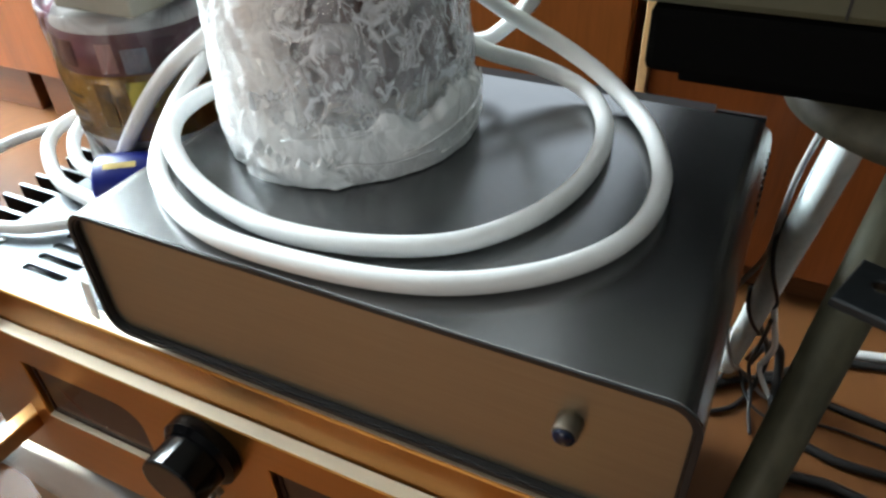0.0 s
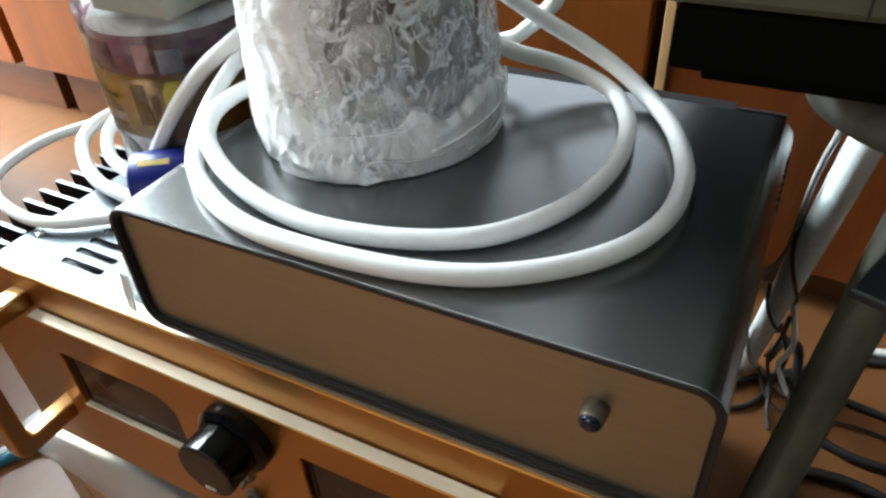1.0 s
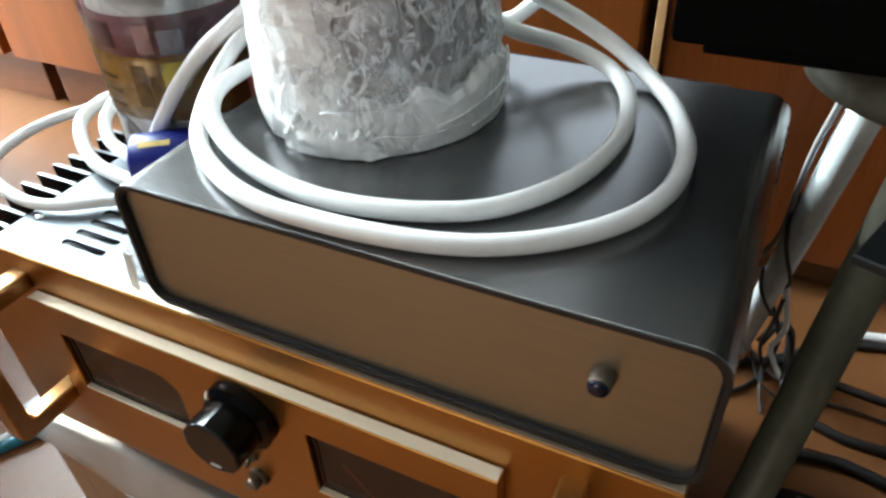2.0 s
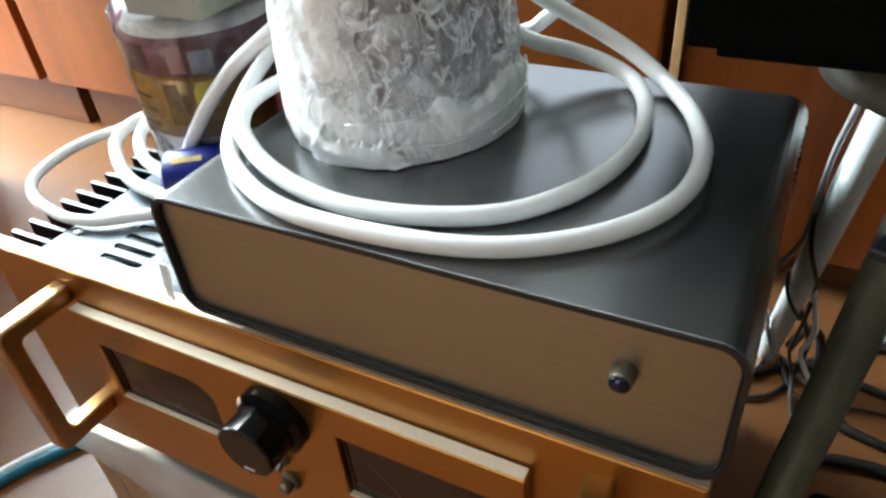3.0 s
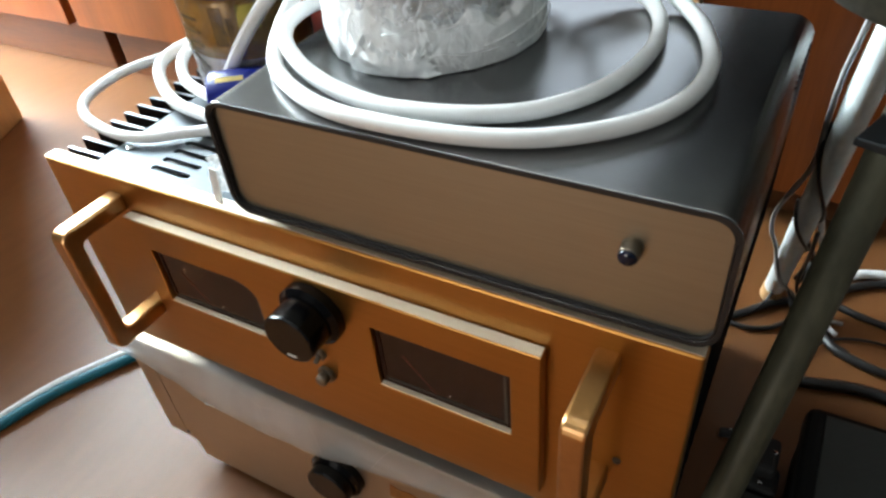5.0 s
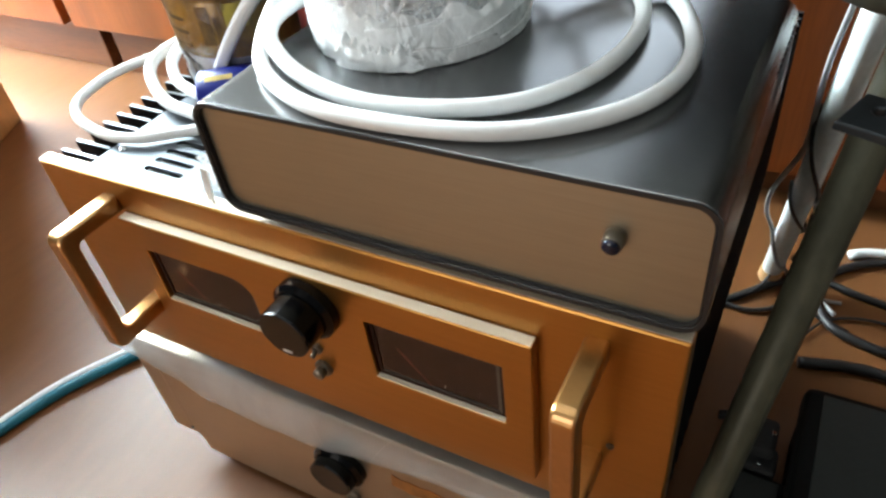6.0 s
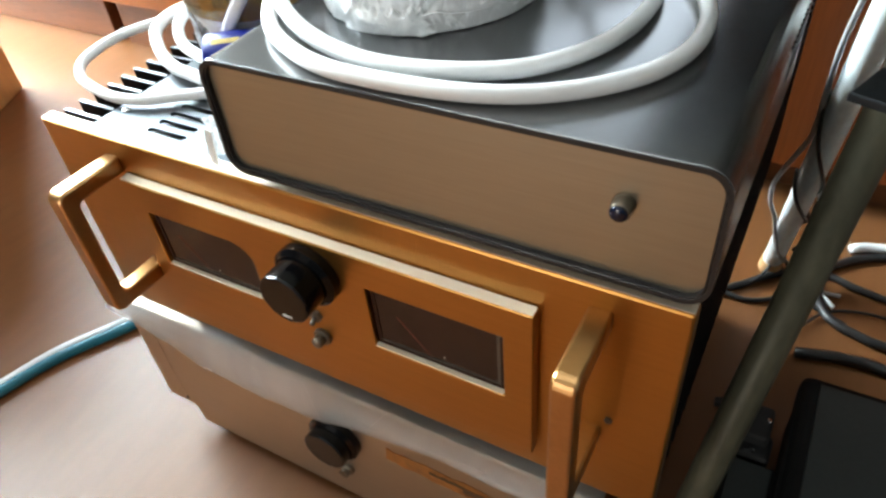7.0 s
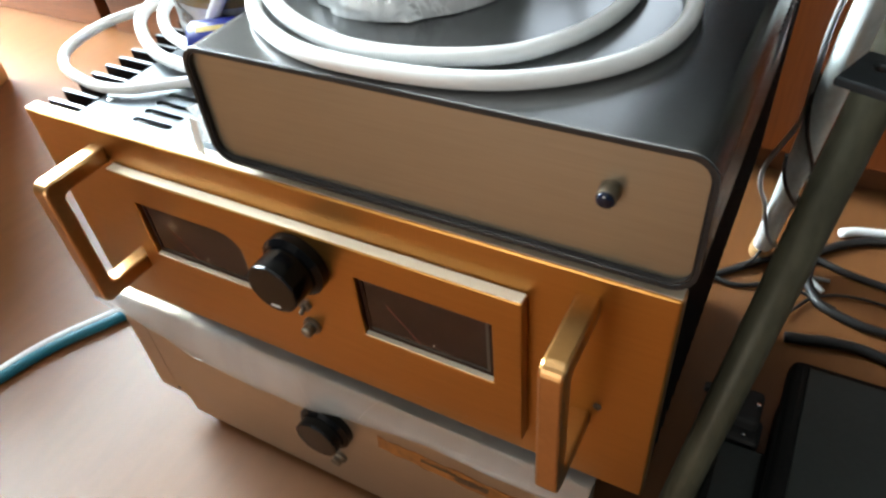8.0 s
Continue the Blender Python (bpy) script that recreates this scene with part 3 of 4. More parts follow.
for x0, x1, z0, z1 in ((0.0870, 0.174, 0.2570, 0.3025), (0.2585, 0.3432, 0.2545, 0.3025)):
    mt = part("meter", box(x0 + 0.0006, x1 - 0.0006, -0.0036, -0.0004, z0 + 0.0006, z1 - 0.0006), "meter_face", gold, "dark panel meter behind glass")
    part("edge_highlight", box(x0 + 0.0004, x1 - 0.0004, -0.0082, -0.0050, z0 + 0.0002, z0 + 0.0010), "gold_edge_light", plate, "pale strip for the light on the cut edge")
    part("meter_rim", slab(rect(x0 + 0.0006, x1 - 0.0006, z0 + 0.0006, z1 - 0.0006), -0.0048, -0.0038, "y", [rect(x0 + 0.003, x1 - 0.003, z0 + 0.003, z1 - 0.003)]), "meter_face", mt)
    pane = part("glass_pane", box(x0 + 0.0031, x1 - 0.0031, -0.0047, -0.0042, z0 + 0.0032, z1 - 0.0032), "glass", mt, "clear glass pane")
    pane.visible_shadow = False
    tilt = Matrix.Translation((x0 + 0.0370, -0.0039, z0 + 0.0036)) @ Matrix.Rotation(radians(-40), 4, "Y")
    part("needle", moved(box(-0.00022, 0.00022, -0.0001, 0.0001, 0, 0.0325), tilt), "needle", mt, "thin dark red needle")
    part("pivot", turned([(0, 0), (0.0005, 0), (0.0004, 0.0003), (0, 0.0003)], (x0 + 0.0455, -0.0037, z0 + 0.0075), FORWARD, 12), "white_mark", mt, "tiny white pivot dot")
    part("inner_frame", merge(box(x1 - 0.0050, x1 - 0.0032, -0.0046, -0.0038, z0 + 0.0032, z1 - 0.0032), box(x0 + 0.0032, x1 - 0.0052, -0.0046, -0.0038, z0 + 0.0032, z0 + 0.0042)), "inner_grey", mt, "dull grey inner frame")
knob(gold, 0.2205, 0.3010, -0.0080, 0.0172, 0.026)
toggle = part("toggle_switch", turned([(0.0022, 0), (0.0046, 0), (0.0046, 0.0022), (0.0040, 0.0030), (0.0024, 0.0030), (0.0022, 0.0010)], (0.2160, -0.0080, 0.2625), FORWARD, 6), "dull", gold, "small dull metal switch")
part("lever", turned([(0, 0), (0.0013, 0), (0.0017, 0.0062), (0.0012, 0.0072), (0, 0.0074)], (0.2160, -0.0085, 0.2625), FORWARD @ Matrix.Rotation(radians(22), 4, "X"), 14), "dull", toggle, smooth=True)
button = part("push_button", turned([(0, 0), (0.0064, 0), (0.0064, 0.0022), (0.0058, 0.0030), (0.0046, 0.0030), (0, 0.0030)], (0.2170, -0.0080, 0.2440), FORWARD, 28), "dull", gold, "round dull metal button")
part("cap", turned([(0, 0.003), (0.0040, 0.003), (0.0040, 0.0078), (0.0034, 0.0086), (0, 0.0088)], (0.2170, -0.0080, 0.2440), FORWARD, 28), "dull", button, smooth=True)
for x0 in (0.0565, 0.3840):
    h = handle(gold, x0, x0 + 0.0125, 0.236, 0.337, 0.048, "gold_handle")
    part("screw", turned([(0, 0), (0.0022, 0), (0.0022, 0.0010), (0.0012, 0.0014), (0.0010, 0.0007), (0, 0.0007)], (x0 + 0.016, -0.0001, 0.2565), FORWARD, 14), "dull", h)
slots = [rounded(0.0782, 0.1108, 0.0197 + 0.0103 * i, 0.0246 + 0.0103 * i, 0.0020, 3) for i in range(14)]
part("top_cover", slab(rect(0.0362, 0.3950, 0.0104, 0.365), 0.3448, 0.3470, "z", slots), "top_steel", gold, "bright slotted aluminium cover")
part("chassis", box(0.0370, 0.3940, 0.0104, 0.364, 0.189, 0.3300, 0.001), "black_chassis", gold, "black inner chassis")
part("screw", turned([(0, 0), (0.0028, 0), (0.0028, 0.0010), (0.0018, 0.0018), (0, 0.0019)], (0.046, 0.033, 0.3471), None, 16), "chrome", gold, "pale screw head", True)
fin_mesh = None
for sx in (0.0015, 0.3960):
    for i in range(28):
        if fin_mesh is None:
            f = part("fin", box(0, 0.0345, 0, 0.0034, 0.198, 0.3475, 0.0004, 1), "fin", gold, "black heatsink fin")
            fin_mesh = f.data
            # upward faces get a paler material for the light on the fin tops
            fin_mesh.materials.append(M["fin_top_light"])
            for face in fin_mesh.polygons:
                face.material_index = 1 if face.normal.z > 0.9 else 0
        else:
            f = new("fin", fin_mesh)
            f.parent = gold
        f.location = (sx, 0.0168 + 0.0125 * i, 0)
for x in (0.06, 0.37):
    for y in (0.035, 0.33):
        part("foot", turned([(0, 0.171), (0.016, 0.171), (0.018, 0.186), (0, 0.190)], (x, y, 0)), "foot", gold)

# ---- the silver amplifier under it ----
silver = thing("amplifier", "silver amplifier on the floor under milky plastic film", "amplifier", "stacked amplifiers")
panel = part("faceplate", slab([(-0.022, 0.168), (-0.022, 0.0375), (0.0090, 0.0375), (0.0120, 0.0330), (0.0140, 0.0145), (0.402, 0.0145), (0.402, 0.168)], 0, 0.010, "y", bevel=0.0012), "silver", silver, "brushed silver front panel")
part("seam", box(0.0014, 0.0022, -0.0004, -0.0001, 0.0450, 0.1500), "silver", panel, "faint upright seam")
part("screw", turned([(0, 0), (0.0019, 0), (0.0016, 0.0009), (0.0006, 0.0009), (0, 0.0004)], (0.0042, -0.0001, 0.0455), FORWARD, 14), "rim", panel, "small dark screw")
part("chassis", box(0.004, 0.380, 0.0104, 0.360, 0.020, 0.1690, 0.002), "black_chassis", silver)
knob(silver, 0.1915, 0.1060, 0, 0.0190, 0.018, True, False)
part("toggle_switch", turned([(0, 0), (0.004, 0), (0.004, 0.003), (0.0015, 0.004), (0.0018, 0.010), (0, 0.011)], (0.1920, 0, 0.0755), FORWARD, 20), "dull", silver)
part("push_button", turned([(0, 0), (0.0065, 0), (0.0065, 0.003), (0.0045, 0.004), (0.0045, 0.008), (0, 0.009)], (0.1935, 0, 0.0600), FORWARD, 24), "dull", silver)
for x in (0.02, 0.36):
    for y in (0.04, 0.32):
        part("foot", turned([(0, 0), (0.016, 0), (0.018, 0.018), (0, 0.022)], (x, y, 0)), "foot", silver)


def film_sheet():
    """Film draped over the upper front edge: it lies on top, turns over the edge and hangs with an uneven hem."""
    bm = bmesh.new()
    cols, rows = 110, 30
    low = ((-0.03, 0.172), (0.015, 0.168), (0.045, 0.158), (0.080, 0.145), (0.130, 0.142), (0.180, 0.143), (0.234, 0.157), (0.300, 0.165), (0.42, 0.165))
    grid = []
    for i in range(cols + 1):
        x = -0.021 + 0.424 * i / cols
        (xa, za), (xb, zb) = next((p, q) for p, q in zip(low, low[1:]) if x <= q[0])
        f = (x - xa) / (xb - xa)
        hem = za + (zb - za) * f * f * (3 - 2 * f) + 0.0012 * noise.noise(Vector((x * 40, 2.3, 0)))
        line = []
        for j in range(rows + 1):
            s = j / rows
            back = 0.1808 - 0.0070 * min(1, max(0, (x - 0.06) / 0.12))
            if s < 0.4:
                y, z = 0.045 * (1 - s / 0.4), back
            else:
                a = (s - 0.4) / 0.6
                y, z = -0.0135 * math.sin(a * math.pi / 2) ** 0.8, back + (hem - back) * a ** 1.25
            k = 0.0022 * noise.noise(Vector((x * 13, s * 3.0, 1.7))) + 0.0005 * noise.noise(Vector((x * 60, s * 8, 5.1)))
            line.append(bm.verts.new((x, y - abs(k) * 0.9 - 0.001, min(max(z + k, 0.1702), 0.1838) if s < 0.4 else z + 0.3 * k)))
        grid.append(line)
    for a, b in zip(grid, grid[1:]):
        for j in range(rows):
            bm.faces.new((a[j + 1], b[j + 1], b[j], a[j]))
    return bm


film = thing("plastic_film", "milky crumpled plastic film over the silver amplifier", "plastic film")
part("sheet", film_sheet(), "sheet_film", film, "thin milky sheet", True, True)
# a raised crease in the hanging part
part("crease", hose([(0.080, -0.0160, 0.1475), (0.085, -0.0165, 0.1495), (0.092, -0.0165, 0.1505)], 0.0004, 8, 0.004, 0.6, 0.7), "film_crease", film, "sharp bright crease", True)



def ragged(x0, x1, z0, z1, seed, wave):
    """An uneven, ragged outline."""
    low = [(x0 + (x1 - x0) * i / 14, z0 + wave * noise.noise(Vector((i * 0.6, seed, 0.3)))) for i in range(15)]
    high = [(x0 + (x1 - x0) * i / 14 + wave * 0.4, z1 + wave * noise.noise(Vector((i * 0.6, seed, 8.3)))) for i in range(15)]
    return low + high[::-1]


# ragged orange-brown strip with two darker patches on the silver panel
tape = tagged(part("orange_strip", slab(ragged(0.238, 0.352, 0.1030, 0.1195, 1.3, 0.0045), -0.0006, -0.0002, "y"), "tape"), "ragged orange-brown strip on the silver panel", "tape")
part("dark_spot", slab(ragged(0.276, 0.305, 0.1120, 0.1152, 4.1, 0.0014), -0.0009, -0.0007, "y"), "dark_patch", tape, "small dark patch")
part("dark_spot", slab(ragged(0.304, 0.331, 0.1075, 0.1145, 6.7, 0.0022), -0.0010, -0.0007, "y"), "strip_dark", tape, "small dark brown patch")

# ---- the grey case on top ----
GX0, GX1, GZ0, GZ1, GY0, GY1 = 0.1738, 0.4345, 0.3565, 0.4252, -0.001, 0.188
case = thing("equipment_case", "dark grey metal case with a brushed aluminium front", "metal case")
part("shell", slab(rounded(GX0, GX1, GZ0, GZ1, 0.012), GY0, GY1, "y", [rounded(GX0 + 0.0025, GX1 - 0.0025, GZ0 + 0.0025, GZ1 - 0.0025, 0.0095)], 0.0005), "grey", case, "dark grey folded shell")
part("front_rim", slab(rounded(GX0 + 0.0002, GX1 - 0.0002, GZ0 + 0.0002, GZ1 - 0.0002, 0.0118), GY0 - 0.0008, GY0 - 0.0001, "y",
                       [rounded(GX0 + 0.0023, GX1 - 0.0023, GZ0 + 0.0023, GZ1 - 0.0023, 0.0097)]), "rim", case, "black edge round the front")
part("inner_lip", slab(rounded(GX0 + 0.0027, GX1 - 0.0027, GZ0 + 0.0027, GZ1 - 0.0027, 0.0093), GY0 + 0.0001, GY0 + 0.0028, "y",
                       [rounded(GX0 + 0.0033, GX1 - 0.0033, GZ0 + 0.0033, GZ1 - 0.0033, 0.0087)]), "rim", case, "black inner lip")
front = part("front_panel", slab(rounded(GX0 + 0.0027, GX1 - 0.0027, GZ0 + 0.0027, GZ1 - 0.0027, 0.0093), GY0 + 0.003, GY0 + 0.006, "y"), "front_alu", case, "brushed aluminium front plate")
part("back_panel", slab(rounded(GX0 + 0.0027, GX1 - 0.0027, GZ0 + 0.0027, GZ1 - 0.0027, 0.0093), GY1 - 0.006, GY1 - 0.003, "y"), "rim", case)
LED = (0.3945, GY0 + 0.003, 0.3980)
led = part("indicator", turned([(0, 0), (0.0047, 0), (0.0047, 0.0022), (0.0044, 0.0030), (0.0044, 0.0064), (0.0041, 0.0070), (0, 0.0070)], LED, FORWARD, 32), "dull", case, "dull metal indicator bezel", True)
part("lens", turned([(0, 0.0069), (0.0038, 0.0070), (0.0037, 0.0080), (0.0027, 0.0088), (0, 0.0092)], LED, FORWARD, 28), "blue_led", led, "dark blue lens", True)
for i in range(9):
    part("vent_slot", box(GX1 - 0.0004, GX1 + 0.0003, 0.120 + 0.0065 * i, 0.1235 + 0.0065 * i, 0.397, 0.416), "rim", case)
for x in (GX0 + 0.03, GX1 - 0.03):
    for y in (0.03, 0.165):
        part("foot", turned([(0, 0.3475), (0.008, 0.3475), (0.009, 0.3568), (0, 0.3572)], (x, y, 0), seg=24), "foot", case)
tagged(part("plastic_tab", moved(box(-0.0027, 0.0027, -0.0007, 0.0007, 0, 0.0245, 0.0004, 1), Matrix.Translation((0.1535, 0.0052, 0.3508)) @ Matrix.Rotation(radians(9), 4, "Y")), "white_mark"),
       "small white tab standing on the gold amplifier", "tab")




def film_scrap():
    """A small torn piece of clear film, crushed into sharp folds and standing on its edge."""
    bm = bmesh.new()
    grid = []
    for i in range(19):
        u = i / 18
        line = []
        for j in range(15):
            v = j / 14
            q = Vector((u * 3.1, v * 2.6, 0.7))
            d = Vector((noise.noise(q * 1.7), noise.noise(q * 1.7 + Vector((5, 0, 0))), noise.noise(q * 1.7 + Vector((0, 9, 0)))))
            z = 0.3478 + (0.019 + 0.005 * math.sin(u * 7)) * v + 0.004 * d.z * v
            line.append(bm.verts.new((0.1385 + 0.017 * u + 0.003 * d.x * v, 0.0135 + 0.010 * u * (1 - u) * 2 + 0.006 * v + 0.006 * d.y * v, z)))
        grid.append(line)
    for a, b in zip(grid, grid[1:]):
        for j in range(14):
            bm.faces.new((a[j], b[j], b[j + 1], a[j + 1]))
    return bm


tagged(part("film_scrap", film_scrap(), "foot_film", None, "", False, True), "small crumpled scrap of clear film beside the grey case", "plastic film")


# ---- the wrapped canister ----
def crumple(cx, cy, z0, z1, r0, r1, amount, seg=120, rows=70, tip=0.0, facets=38.0):
    """A wrapped upright drum: a turned body whose skin is pushed in and out by folds."""
    bm = bmesh.new()
    rings = []
    for j in range(rows + 1):
        v = j / rows
        z = z0 + (z1 - z0) * v
        r = r0 + (r1 - r0) * v
        h = z - z0
        if h < 0.016:
            r -= 0.002 * (1 - h / 0.016) ** 2
        line = []
        for i in range(seg):
            a = 2 * math.pi * i / seg
            d = Vector((math.cos(a), math.sin(a), 0))
            q = Vector((cx, cy, z)) + d * r
            k = noise.voronoi(q * facets)[0]
            f = amount * ((k[1] - k[0]) * 1.4 - 0.55) + 0.35 * amount * noise.noise(q * 150)
            g = math.exp(-((a - radians(289)) / 0.15) ** 2) * math.exp(-(h / 0.012) ** 2) if tip else 0
            line.append(bm.verts.new(q + d * (f + tip * g) + Vector((0, 0, 0.3 * f if j else 0))))
        rings.append(line)
    for a, b in zip(rings, rings[1:]):
        for i in range(seg):
            bm.faces.new((a[i], a[(i + 1) % seg], b[(i + 1) % seg], b[i]))
    bm.faces.new(rings[0])
    bm.faces.new(rings[-1])
    return bm


JX, JY, JZ = 0.2460, 0.1135, GZ1 + 0.0006
canister = thing("wrapped_canister", "round canister wrapped in crumpled clear plastic on the grey case", "canister")
part("core", turned([(0, JZ + 0.004), (0.0485, JZ + 0.004), (0.0515, JZ + 0.010), (0.0515, JZ + 0.032), (0.0500, JZ + 0.034), (0.0480, 0.62), (0, 0.62)], (JX, JY, 0), seg=56), "jug_core", canister, "grey-brown canister", True)
part("base_band", turned([(0.0518, JZ + 0.011), (0.0535, JZ + 0.013), (0.0535, JZ + 0.031), (0.0518, JZ + 0.033)], (JX, JY, 0), seg=56), "band_white", canister, "pale base band", True)
part("wrap", crumple(JX, JY, JZ, 0.63, 0.0608, 0.0530, 0.0019, tip=0.006), "jug_film", canister, "crumpled clear plastic wrap", False)


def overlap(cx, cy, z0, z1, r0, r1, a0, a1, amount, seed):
    """A ragged film shell over part of the drum, with torn, uneven edges."""
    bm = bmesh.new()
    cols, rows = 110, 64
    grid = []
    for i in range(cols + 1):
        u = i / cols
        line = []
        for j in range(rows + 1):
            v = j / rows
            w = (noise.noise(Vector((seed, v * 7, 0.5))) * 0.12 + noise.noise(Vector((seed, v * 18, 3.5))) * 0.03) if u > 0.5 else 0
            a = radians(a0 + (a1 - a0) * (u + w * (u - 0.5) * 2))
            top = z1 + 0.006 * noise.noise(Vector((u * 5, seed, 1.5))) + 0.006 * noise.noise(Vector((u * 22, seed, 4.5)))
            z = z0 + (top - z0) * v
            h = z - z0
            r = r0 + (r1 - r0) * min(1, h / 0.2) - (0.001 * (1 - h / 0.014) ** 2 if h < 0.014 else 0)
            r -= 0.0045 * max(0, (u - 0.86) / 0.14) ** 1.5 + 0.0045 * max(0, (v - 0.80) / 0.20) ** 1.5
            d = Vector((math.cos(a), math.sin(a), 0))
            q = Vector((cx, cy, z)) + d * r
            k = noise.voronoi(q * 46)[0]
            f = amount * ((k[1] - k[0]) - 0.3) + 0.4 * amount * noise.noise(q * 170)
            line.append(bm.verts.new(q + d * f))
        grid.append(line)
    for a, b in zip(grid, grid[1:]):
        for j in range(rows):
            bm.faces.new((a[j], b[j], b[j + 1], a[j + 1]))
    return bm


# added white shell puts the light on the left side into the film's colour
part("lit_side_wrap", overlap(JX, JY, JZ + 0.0002, 0.63, 0.0620, 0.0545, 140, 293, 0.0018, 3.1), "whitened_film", canister, "added white film shell for the lit side", False, True)
part("wrap_foot", overlap(JX, JY, JZ + 0.0002, JZ + 0.029, 0.0624, 0.0610, 276, 410, 0.0010, 7.7), "foot_film", canister, "milky turns round the foot", False, True)

part("wrap_tuft", overlap(JX, JY, JZ + 0.0002, JZ + 0.013, 0.0655, 0.0600, 256, 300, 0.0034, 5.3), "whitened_film", canister, "gathered tuft of film at the foot", False, True)
for a0, a1, h0, h1 in ((296, 342, 0.0100, 0.0085), (322, 398, 0.0120, 0.0215), (276, 312, 0.0210, 0.0240), (340, 396, 0.0060, 0.0095)):
    fold = [(JX + 0.0632 * math.cos(radians(a)), JY + 0.0632 * math.sin(radians(a)), JZ + h0 + (h1 - h0) * (a - a0) / (a1 - a0) + 0.0022 * noise.noise(Vector((a * 0.09, h0 * 900, 0.4)))) for a in range(a0, a1, 7)]
    part("fold", hose(fold, 0.0005, 8, 0.003, 1.0, 0.8), "foot_film", canister, "folded edge of film", True)

# ---- the white power cable ----
cable = thing("power_cable", "thick white power cable coiled round the wrapped canister", "cable")
R = 0.0042
ZC = GZ1 + R + 0.0004
part("outer_coil", hose([(0.265, 0.182, 0.482), (0.291, 0.181, 0.468), (0.308, 0.182, 0.459), (0.328, 0.184, 0.449), (0.349, 0.181, 0.439), (0.368, 0.170, ZC + 0.001), (0.384, 0.146, ZC), (0.3945, 0.118, ZC), (0.3978, 0.097, ZC),
                         (0.3968, 0.076, ZC), (0.3900, 0.0560, ZC), (0.3780, 0.0390, ZC), (0.3620, 0.0250, ZC), (0.3450, 0.0152, ZC), (0.3260, 0.0088, ZC), (0.3040, 0.0052, ZC), (0.2790, 0.0038, ZC), (0.2540, 0.0050, ZC),
                         (0.2300, 0.0120, ZC), (0.2040, 0.0270, ZC), (0.187, 0.044, ZC + 0.0005), (0.175, 0.065, 0.4345), (0.169, 0.087, 0.442), (0.170, 0.106, 0.451), (0.178, 0.137, 0.467), (0.198, 0.177, 0.485)], R), "cable_white", cable, smooth=True)
part("inner_coil", hose([(0.272, 0.164, 0.458), (0.295, 0.166, 0.448), (0.315, 0.175, 0.441), (0.333, 0.178, 0.435), (0.349, 0.172, ZC + 0.0005), (0.3615, 0.149, ZC), (0.3672, 0.122, ZC),
                         (0.3668, 0.096, ZC), (0.3610, 0.072, ZC), (0.3505, 0.052, ZC), (0.3360, 0.0360, ZC), (0.3160, 0.0255, ZC), (0.2930, 0.0192, ZC), (0.2680, 0.0176, ZC), (0.2440, 0.0215, ZC + 0.001),
                         (0.2230, 0.0285, ZC + 0.003), (0.208, 0.0360, ZC + 0.006), (0.195, 0.046, 0.4385), (0.1845, 0.062, 0.4395), (0.181, 0.079, 0.4400), (0.184, 0.095, 0.4405), (0.193, 0.122, 0.441), (0.21, 0.16, 0.443)], R), "cable_white", cable, smooth=True)
part("rising_end", hose([(0.083, 0.094, 0.366), (0.087, 0.095, 0.372), (0.097, 0.097, 0.389), (0.120, 0.099, 0.417), (0.145, 0.100, 0.441), (0.166, 0.104, 0.457), (0.178, 0.115, 0.468), (0.188, 0.15, 0.49)], 0.0046), "cable_white", cable, smooth=True)
part("bent_end", hose([(0.258, 0.174, 0.444), (0.284, 0.185, 0.445), (0.294, 0.188, 0.451), (0.304, 0.190, 0.461), (0.311, 0.192, 0.472), (0.318, 0.20, 0.50), (0.316, 0.22, 0.53)], R), "cable_white", cable, smooth=True)

thin = thing("white_cable", "thinner white cable looping over the heatsink fins", "cable")
part("wide_loop", hose([(0.15, 0.095, 0.3525), (0.110, 0.078, 0.3525), (0.076, 0.056, 0.3525), (0.056, 0.0425, 0.3525), (0.035, 0.0375, 0.3525), (0.012, 0.0400, 0.3525), (-0.014, 0.048, 0.3525), (-0.0325, 0.063, 0.353), (-0.041, 0.084, 0.353), (-0.0435, 0.108, 0.353), (-0.036, 0.133, 0.353), (-0.012, 0.175, 0.353), (0.05, 0.225, 0.353), (0.12, 0.235, 0.353)], 0.0038), "cable_white", thin, smooth=True)
part("small_loop", hose([(0.090, 0.078, 0.353), (0.063, 0.080, 0.354), (0.041, 0.084, 0.355), (0.016, 0.097, 0.358), (-0.004, 0.116, 0.362), (-0.007, 0.142, 0.365), (0.008, 0.185, 0.366), (0.036, 0.215, 0.362), (0.08, 0.225, 0.354)], 0.0046), "cable_white", thin, smooth=True)
part("inner_turn", hose([(0.090, 0.088, 0.361), (0.061, 0.093, 0.362), (0.037, 0.102, 0.364), (0.016, 0.123, 0.368), (0.015, 0.15, 0.370), (0.05, 0.205, 0.36)], 0.0042), "cable_white", thin, smooth=True)

# ---- blue plug, jar and box ----
plug = thing("cable_plug", "royal blue cable plug with a small gold label", "plug")
LIE = Matrix.Translation((0.110, 0.090, 0.3695)) @ Matrix.Rotation(radians(35), 4, "Z") @ Matrix.Rotation(radians(90), 4, "Y")
part("body", turned([(0, -0.024), (0.0165, -0.024), (0.0185, -0.022), (0.0188, 0.018), (0.0170, 0.022), (0.0100, 0.025), (0, 0.025)], (0, 0, 0), LIE, 36), "blue_plug", plug, smooth=True)
lab = bmesh.new()
arc = [radians(a) for a in range(199, 214, 3)]
for z in (-0.017, 0.001):
    for a in arc:
        lab.verts.new(LIE @ Vector((0.0191 * math.cos(a), 0.0191 * math.sin(a), z)))
